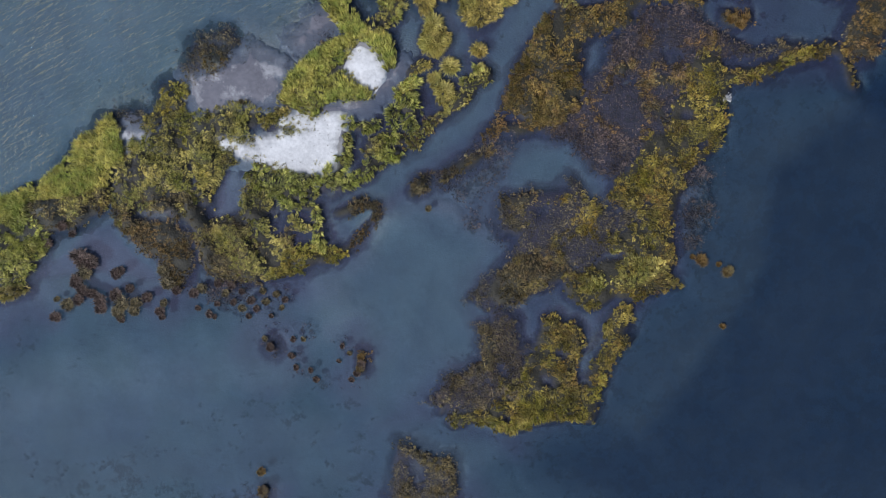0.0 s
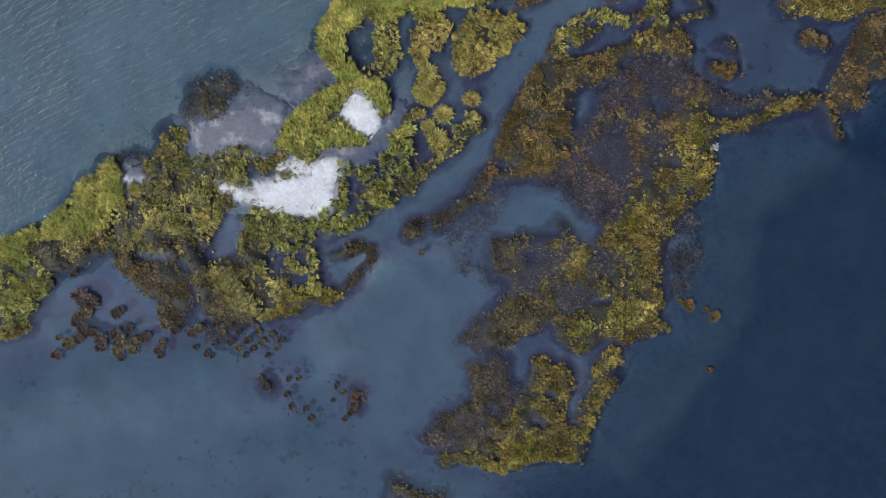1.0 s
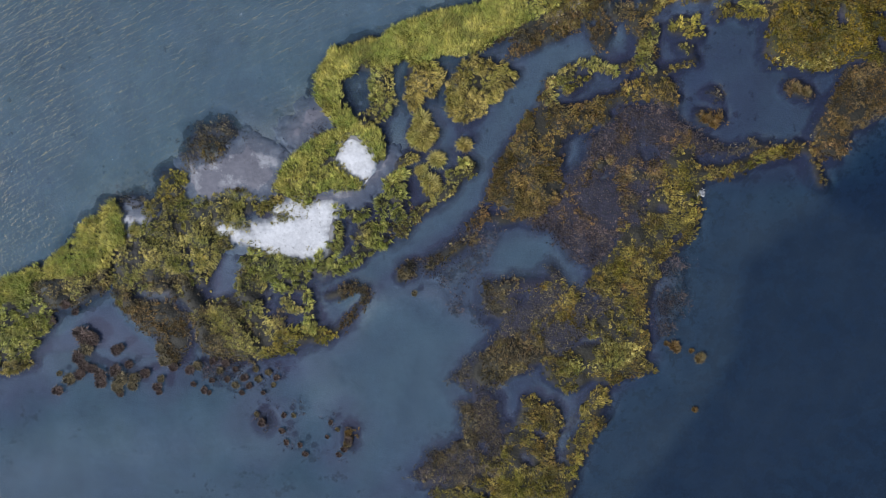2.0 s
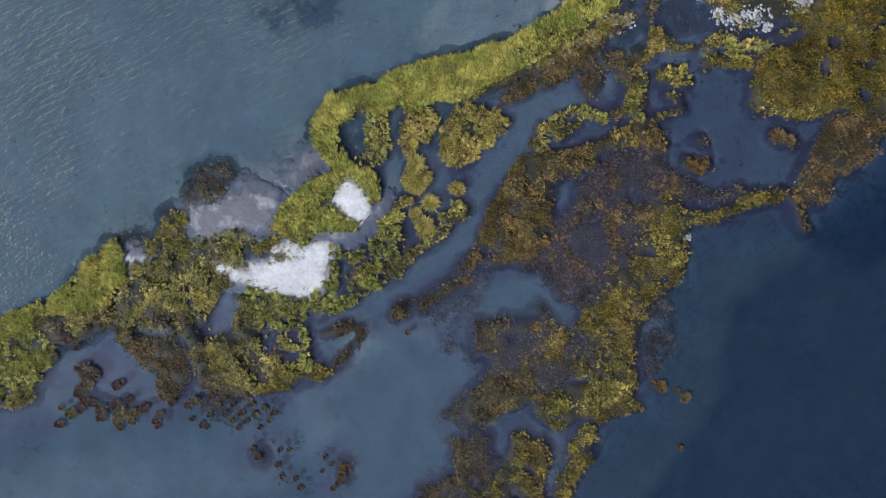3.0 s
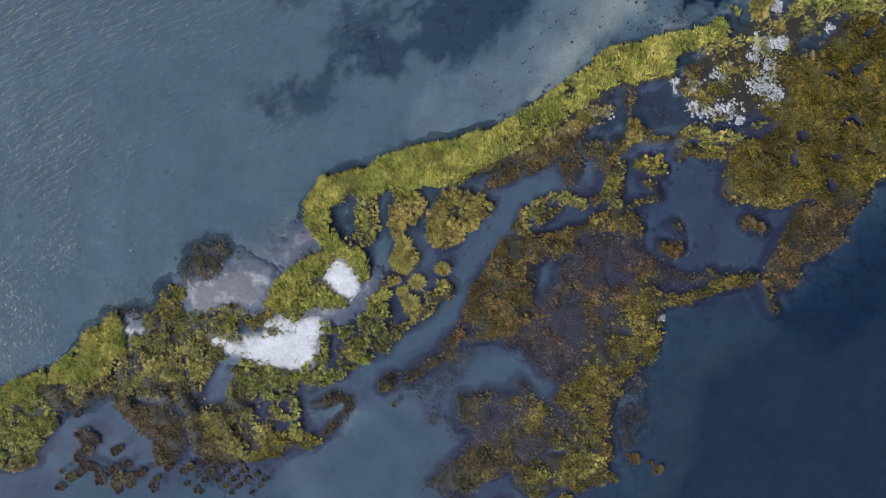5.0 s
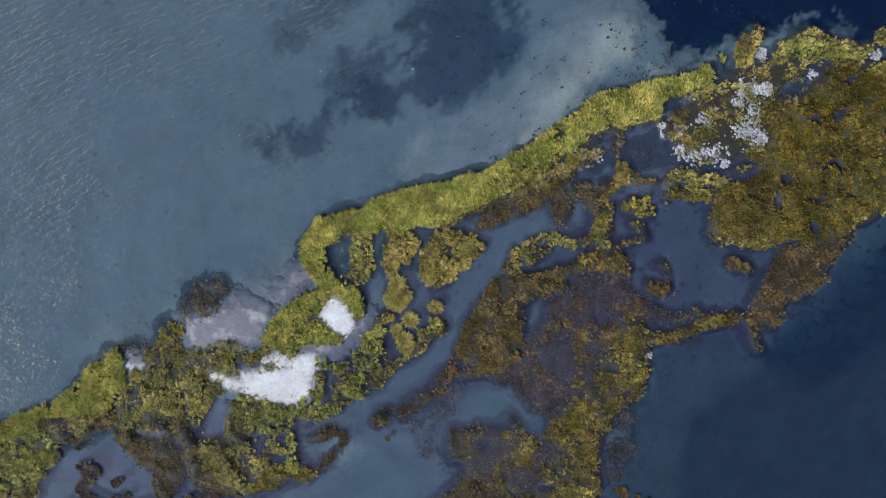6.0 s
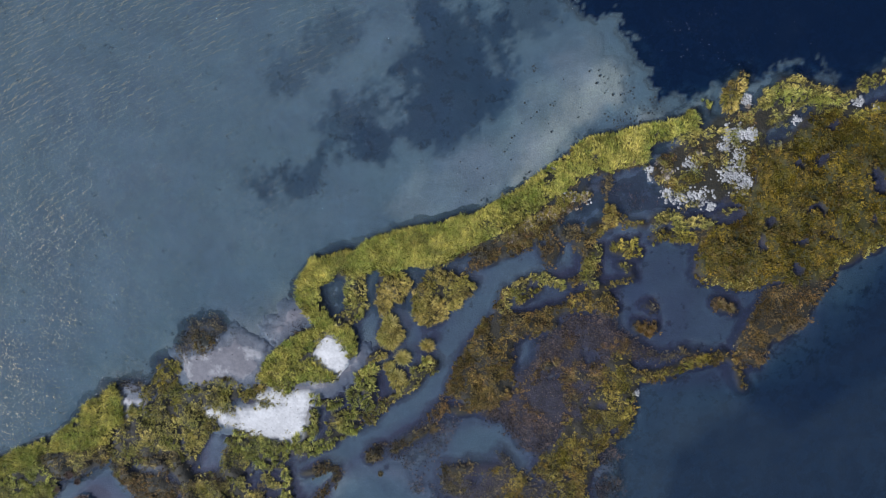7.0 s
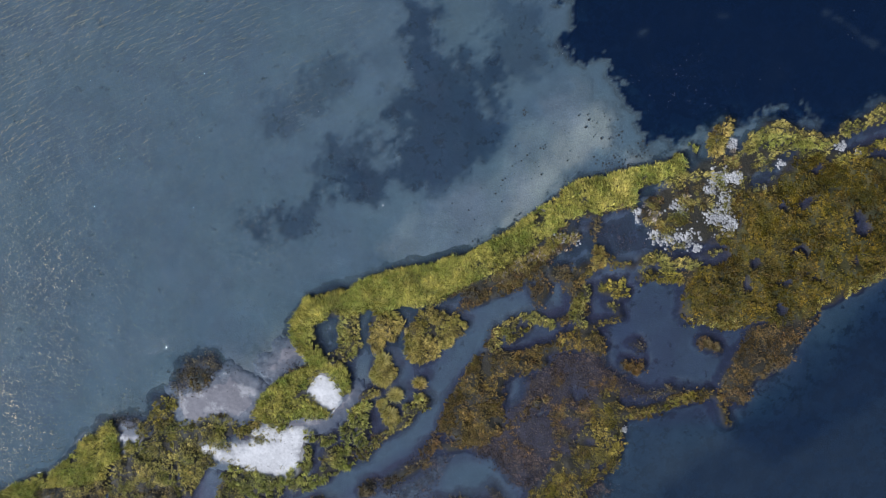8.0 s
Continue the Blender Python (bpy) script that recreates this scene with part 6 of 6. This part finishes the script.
KINDS = {
    "fringe": ("reed_bed", "dense yellow-green reeds along the lake shore", "reeds"),
    "olive": ("sedge_bed", "tangled olive and straw sedge on wet peat", "sedge"),
    "green": ("sedge_bed", "drooping fresh green sedge tufts in a ridge", "sedge"),
    "straw": ("sedge_bed", "combed straw-yellow sedge hanging to the water", "sedge"),
    "gold": ("sedge_bed", "golden olive sedge along the calm water", "sedge"),
    "rust": ("sedge_bed", "rusty brown autumn sedge on dark mud", "sedge"),
    "brown": ("sedge_bed", "thin brown withered sedge over flooded peat", "sedge"),
    "dusk": ("sedge_bed", "dark olive-brown sedge over flooded peat", "sedge"),
    "umber": ("sedge_bed", "dark olive and brown sedge in ragged clumps", "sedge"),
    "thin": ("sedge_bed", "thin brown sedge standing in cloudy water", "sedge"),
    "bleached": ("dead_straw", "bleached dead straw bent over the mud", "straw"),
    "amber": ("sedge_bed", "amber and dark brown sedge on wet peat", "sedge"),
    "lime": ("sedge_bed", "bright yellow-green sedge on the bank", "sedge"),
    "mat": ("moss_mat", "thick golden-green mat of moss and grass", "moss"),
    "mixed": ("sedge_bed", "olive and yellow sedge beside the channel", "sedge"),
    "sparse": ("sedge_bed", "sparse low olive tufts growing in white sand", "sedge"),
    "rust_patch": ("sedge_bed", "rusty sedge clumps among withered brown sedge", "sedge"),
    "gold_patch": ("sedge_bed", "golden sedge clumps among dark sedge", "sedge"),
    "olive_patch": ("sedge_bed", "olive sedge clumps among dark sedge", "sedge"),
    "bare": ("sedge_bed", "scattered tufts on bare stony mud", "sedge"),
    "weed": ("water_weed", "dark drowned weed just breaking the water", "water weed"),
}


def blades(rng, cx, cy, cz, count, length, width, upright, lean, girth=0.28, scale=None, comb=1.0):
    """Bent ribbons that fan out of the tufts at cx, cy, cz."""
    n = len(cx) * count
    tuft = np.repeat(np.arange(len(cx)), count)
    size = np.ones(len(cx)) if scale is None else scale
    turn = rng.uniform(0, 2 * math.pi, n)
    rad = girth * np.sqrt(rng.uniform(0, 1, n)) * size[tuft]
    way = np.stack((np.cos(turn), np.sin(turn)), 1)
    base = np.stack((cx[tuft], cy[tuft]), 1) + way * rad[:, None]
    swirl = turn + rng.normal(0, 0.5, n)
    lean = np.asarray(lean, float)
    way = comb * np.stack((np.cos(swirl), np.sin(swirl)), 1) + (lean[tuft] if lean.ndim == 2 else lean)
    way /= np.maximum(np.linalg.norm(way, axis=1), 0.05)[:, None]
    long = length * size[tuft] * rng.uniform(0.55, 1.15, n)
    e1 = np.radians(np.clip(rng.normal(upright, 13, n), 15, 86))
    e2 = e1 - np.radians(rng.uniform(30, 85, n))
    z0 = cz[tuft]
    p1 = base + way * (0.55 * long * np.cos(e1))[:, None]
    z1 = z0 + 0.55 * long * np.sin(e1)
    p2 = p1 + way * (0.5 * long * np.cos(e2))[:, None]
    z2 = np.maximum(z1 + 0.5 * long * np.sin(e2), z0 * 0 + 0.02)
    side = np.stack((-way[:, 1], way[:, 0]), 1) * (width * rng.uniform(0.5, 1.6, n))[:, None] * 0.5
    twist = np.linalg.norm(side, axis=1) * rng.uniform(-0.9, 0.9, n)
    v = np.zeros((n, 5, 3))
    v[:, 0, :2], v[:, 1, :2] = base - side * 0.7, base + side * 0.7
    v[:, 2, :2], v[:, 3, :2] = p1 - side, p1 + side
    v[:, 4, :2] = p2
    v[:, 0, 2] = v[:, 1, 2] = z0
    v[:, 2, 2], v[:, 3, 2] = z1 - twist, z1 + twist
    v[:, 4, 2] = z2
    i = np.arange(n)[:, None] * 5
    f = np.concatenate((i + 0, i + 1, i + 3, i + 2, i + 2, i + 3, i + 4), 1).ravel()
    sides = np.tile((4, 3), n)
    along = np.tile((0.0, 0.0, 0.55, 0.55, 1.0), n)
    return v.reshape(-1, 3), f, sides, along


def grow(index, style, form, points):
    step, count, length, width, upright, lean, spread, share, rough, soft_edge = STYLES[style]
    rng = np.random.default_rng(100 + index)
    px, py = np.array([p[0] for p in points]), np.array([p[1] for p in points])
    wide = 4 + (max(p[2] for p in points) if form == "ridge" else 0)
    gx, gy = np.meshgrid(np.arange(px.min() - wide, px.max() + wide, step), np.arange(py.min() - wide, py.max() + wide, step))
    x = gx.ravel() + rng.uniform(-0.5, 0.5, gx.size) * step
    y = gy.ravel() + rng.uniform(-0.5, 0.5, gx.size) * step
    d = distance(form, points, x, y) + (fbm(x, y, 2.2, 31, 4) - 0.5) * 1.15 * rough + rng.normal(0, 0.6 * soft_edge, x.size)
    thick = fbm(x, y, 2.6, 37, 4)
    keep = (d < (0.02 if form == "ridge" else 0.15)) & (pond_distance(x, y) + rng.normal(0, soft_edge * 0.6, x.size) > 0.15)
    if style != "sparse":
        keep &= sand_distance(x, y) > rng.uniform(-0.7, 0.6, x.size)
    if keep.any():
        keep &= thick + rng.normal(0, 0.14 if style in ("brown", "dusk", "thin") else 0.06, x.size) > np.quantile(thick[keep], 1 - share)
    x, y, d, thick = x[keep], y[keep], d[keep], thick[keep]
    scale = 0.55 + 0.9 * thick + rng.normal(0, 0.12, x.size)
    # tufts at the water's edge fall outwards
    out = np.stack((distance(form, points, x + 0.3, y) - distance(form, points, x - 0.3, y),
                    distance(form, points, x, y + 0.3) - distance(form, points, x, y - 0.3)), 1) / 0.6
    lean = np.asarray(lean)[None, :] + out * (spread * (smooth(-1.8, -0.2, d) if form == "shore" else np.ones(x.size)))[:, None]
    sway = 2 * math.pi * fbm(x, y, 5, 51, 3) * 2
    lean = lean + (0.3 if style == "fringe" else 0.9) * np.stack((np.cos(sway), np.sin(sway)), 1) + rng.normal(0, 0.2 if style == "fringe" else 0.45, (x.size, 2))
    tone = np.clip(0.5 + 1.3 * (fbm(x, y, 5, 53, 3) - 0.5) + 1.2 * (fbm(x, y, 1.3, 57, 2) - 0.5) + rng.normal(0, 0.2 if style in ("mat", "fringe") else 0.30, x.size), 0, 1)
    russet = np.clip(fbm(x, y, 4, 59, 3) * 0.7 + rng.uniform(0, 1, x.size) * 0.55, 0, 1)
    z = max(RISE[style], -0.12) - 0.05 + hummock(x, y) * HUMMOCK[style] * smooth(0.0, -1.2, d)
    v, f, s, along = blades(rng, x, y, z, count, length, width, upright, lean, step * 0.55, np.clip(scale, 0.5, 1.5),
                               0.8 if style in ("brown", "dusk", "thin", "weed") else 0.5)
    name, label, category = KINDS[style]
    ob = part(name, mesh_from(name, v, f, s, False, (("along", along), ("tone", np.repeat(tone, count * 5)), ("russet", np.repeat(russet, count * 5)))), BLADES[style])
    tagged(ob, label, category, kind="stuff")


for i, (title, style, form, points) in enumerate(BEDS):
    grow(i, style, form, points)


# ---- single tussocks ----
def mound_mesh(radius, tall, seed):
    bm = bmesh.new()
    bmesh.ops.create_icosphere(bm, subdivisions=2, radius=1)
    for v in bm.verts:
        k = 0.85 + 0.3 * noise.noise(v.co * 1.7 + Vector((seed, 0, 0)))
        v.co = Vector((v.co.x * radius * k, v.co.y * radius * k, max(v.co.z, -0.6) * tall * k))
    me = bpy.data.meshes.new("mound")
    bm.to_mesh(me)
    bm.free()
    return me


def tussock(seed, style, label, length=1.0, upright=48):
    """A tussock one metre across: a root mound with a fan of leaves."""
    rng = np.random.default_rng(seed)
    name = "grass_tussock"
    root = tagged(new(name), label, "tussock", "tussocks in the water")
    part("mound", mound_mesh(0.36, 0.3, seed), MOUND, root)
    k = 13
    a = rng.uniform(0, 2 * math.pi, k)
    r = 0.36 * np.sqrt(rng.uniform(0, 1, k))
    v, f, s, along = blades(rng, np.cos(a) * r, np.sin(a) * r, np.full(k, 0.05), 56, 0.80 * length, 0.042, upright, (0.1, -0.05), 0.18)
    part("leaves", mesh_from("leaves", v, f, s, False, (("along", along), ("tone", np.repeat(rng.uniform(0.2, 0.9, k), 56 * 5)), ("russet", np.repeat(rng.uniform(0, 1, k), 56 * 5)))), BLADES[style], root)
    return root


def place(models, spots, seed):
    """Copies of the models at the spots, each of its own size and turn; the models themselves take the first spots."""
    rng = random.Random(seed)
    for i, (x, y, r) in enumerate(spots):
        m = pose(x, y, 0, 0, 0, rng.uniform(0, 360)) @ Matrix.Diagonal((r, r * rng.uniform(0.85, 1.15), 0.35 + 0.55 * r, 1))
        if i < len(models):
            models[i].matrix_basis = m
        else:
            source = models[rng.randrange(len(models))]
            kept = source.matrix_basis.copy()
            source.matrix_basis = Matrix.Identity(4)
            copy_thing(source, m)
            source.matrix_basis = kept


place([tussock(1, "mixed", "olive-yellow grass tussock standing in the channel"), tussock(2, "olive", "olive grass tussock standing in the channel"),
       tussock(3, "straw", "straw-coloured grass tussock standing in the channel")], TUSSOCKS, 5)
place([tussock(4, "rust", "low tawny grass tussock standing in the water", 0.8, 58), tussock(5, "umber", "low brown grass tussock standing in the water", 0.8, 58)], TAWNY_TUSSOCKS, 7)
place([tussock(11, "brown", "dark brown sedge tussock half drowned in the pool", 0.62, 66), tussock(12, "brown", "withered brown sedge tussock half drowned in the pool", 0.62, 66),
       tussock(13, "dusk", "dark olive sedge tussock half drowned in the pool", 0.62, 66)], DROWNED_TUSSOCKS, 6)


# ---- stones ----
def stone_mesh(seed):
    bm = bmesh.new()
    bmesh.ops.create_icosphere(bm, subdivisions=2, radius=0.5)
    for v in bm.verts:
        k = 0.75 + 0.9 * noise.noise(v.co * 3.4 + Vector((seed * 3.1, seed, 0))) + random.uniform(-0.26, 0.26)
        v.co = Vector((v.co.x * k * 1.2, v.co.y * k, v.co.z * k * 0.5))
    me = bpy.data.meshes.new("stone")
    bm.to_mesh(me)
    bm.free()
    me.materials.append(STONE)
    return me


STONES = [stone_mesh(i) for i in range(7)]
rng = random.Random(9)
for x, y, r, count in STONE_HEAPS:
    for i in range(count):
        a, d = rng.uniform(0, 2 * math.pi), r * abs(rng.gauss(0, 0.55))
        ob = new("stone", STONES[rng.randrange(7)])
        s = rng.uniform(0.12, 0.38) * (1 if rng.random() < 0.85 else 1.6)
        ob.matrix_basis = pose(x + d * math.cos(a), y + d * math.sin(a), 0.1 * s, rng.uniform(-15, 15), rng.uniform(-15, 15), rng.uniform(0, 360)) @ Matrix.Diagonal((s * rng.uniform(1.0, 1.6), s * rng.uniform(0.6, 1.0), s * 0.7, 1))
        tagged(ob, "pale lime-white stone lying on the wet mud", "stone", "white stones")


def scatter(name, label, category, mat, spots, sizes, height, seed):
    """Many small lumps joined into one mesh: six-sided, low, uneven."""
    rng = np.random.default_rng(seed)
    n = len(spots)
    turn = np.arange(6) * math.pi / 3
    v = np.zeros((n, 13, 3))
    r = sizes[:, None] * rng.uniform(0.7, 1.25, (n, 6))
    a = turn[None, :] + rng.uniform(0, 1, (n, 1))
    for level, (wide, z) in enumerate(((1.0, 0.0), (0.7, 0.75))):
        v[:, level * 6:level * 6 + 6, 0] = spots[:, 0:1] + r * wide * np.cos(a)
        v[:, level * 6:level * 6 + 6, 1] = spots[:, 1:2] + r * wide * np.sin(a)
        v[:, level * 6:level * 6 + 6, 2] = z * height * sizes[:, None]
    v[:, 12, :2], v[:, 12, 2] = spots, height * sizes
    k = np.arange(6)
    walls = np.stack((k, (k + 1) % 6, (k + 1) % 6 + 6, k + 6), 1).ravel()
    tops = np.stack((k + 6, (k + 1) % 6 + 6, np.full(6, 12)), 1).ravel()
    f = (np.concatenate((walls, tops))[None, :] + 13 * np.arange(n)[:, None]).ravel()
    ob = part(name, mesh_from(name, v.reshape(-1, 3), f, np.tile([4] * 6 + [3] * 6, n)), mat)
    tagged(ob, label, category, kind="stuff")


rng = np.random.default_rng(77)
spots = np.concatenate([rng.normal(0, 0.75 * r, (count * 22, 2)) + (x, y) for x, y, r, count in STONE_HEAPS])
scatter("pebbles", "small pale stones strewn on the wet mud", "pebbles", STONE, spots, 0.05 + 0.3 * rng.uniform(0, 1, len(spots)) ** 3, 0.45, 78)
flecks = np.concatenate([rng.normal(0, 1, (count, 2)) * (wide, tall) + (x, y) for x, y, wide, tall, count in FOAM])
scatter("foam_flecks", "small white flecks of foam drifting on dark water", "foam", FLECK, flecks, 0.015 + 0.05 * rng.uniform(0, 1, len(flecks)) ** 2, 0.3, 79)

bits = np.concatenate([rng.normal(0, 1, (count, 2)) * (wide, tall) + (x, y) for x, y, wide, tall, count in WEED_BITS])
scatter("weed_bits", "small dark clumps of weed at the water's surface", "water weed", SLIME, bits, 0.04 + 0.2 * rng.uniform(0, 1, len(bits)) ** 3, 0.2, 80)
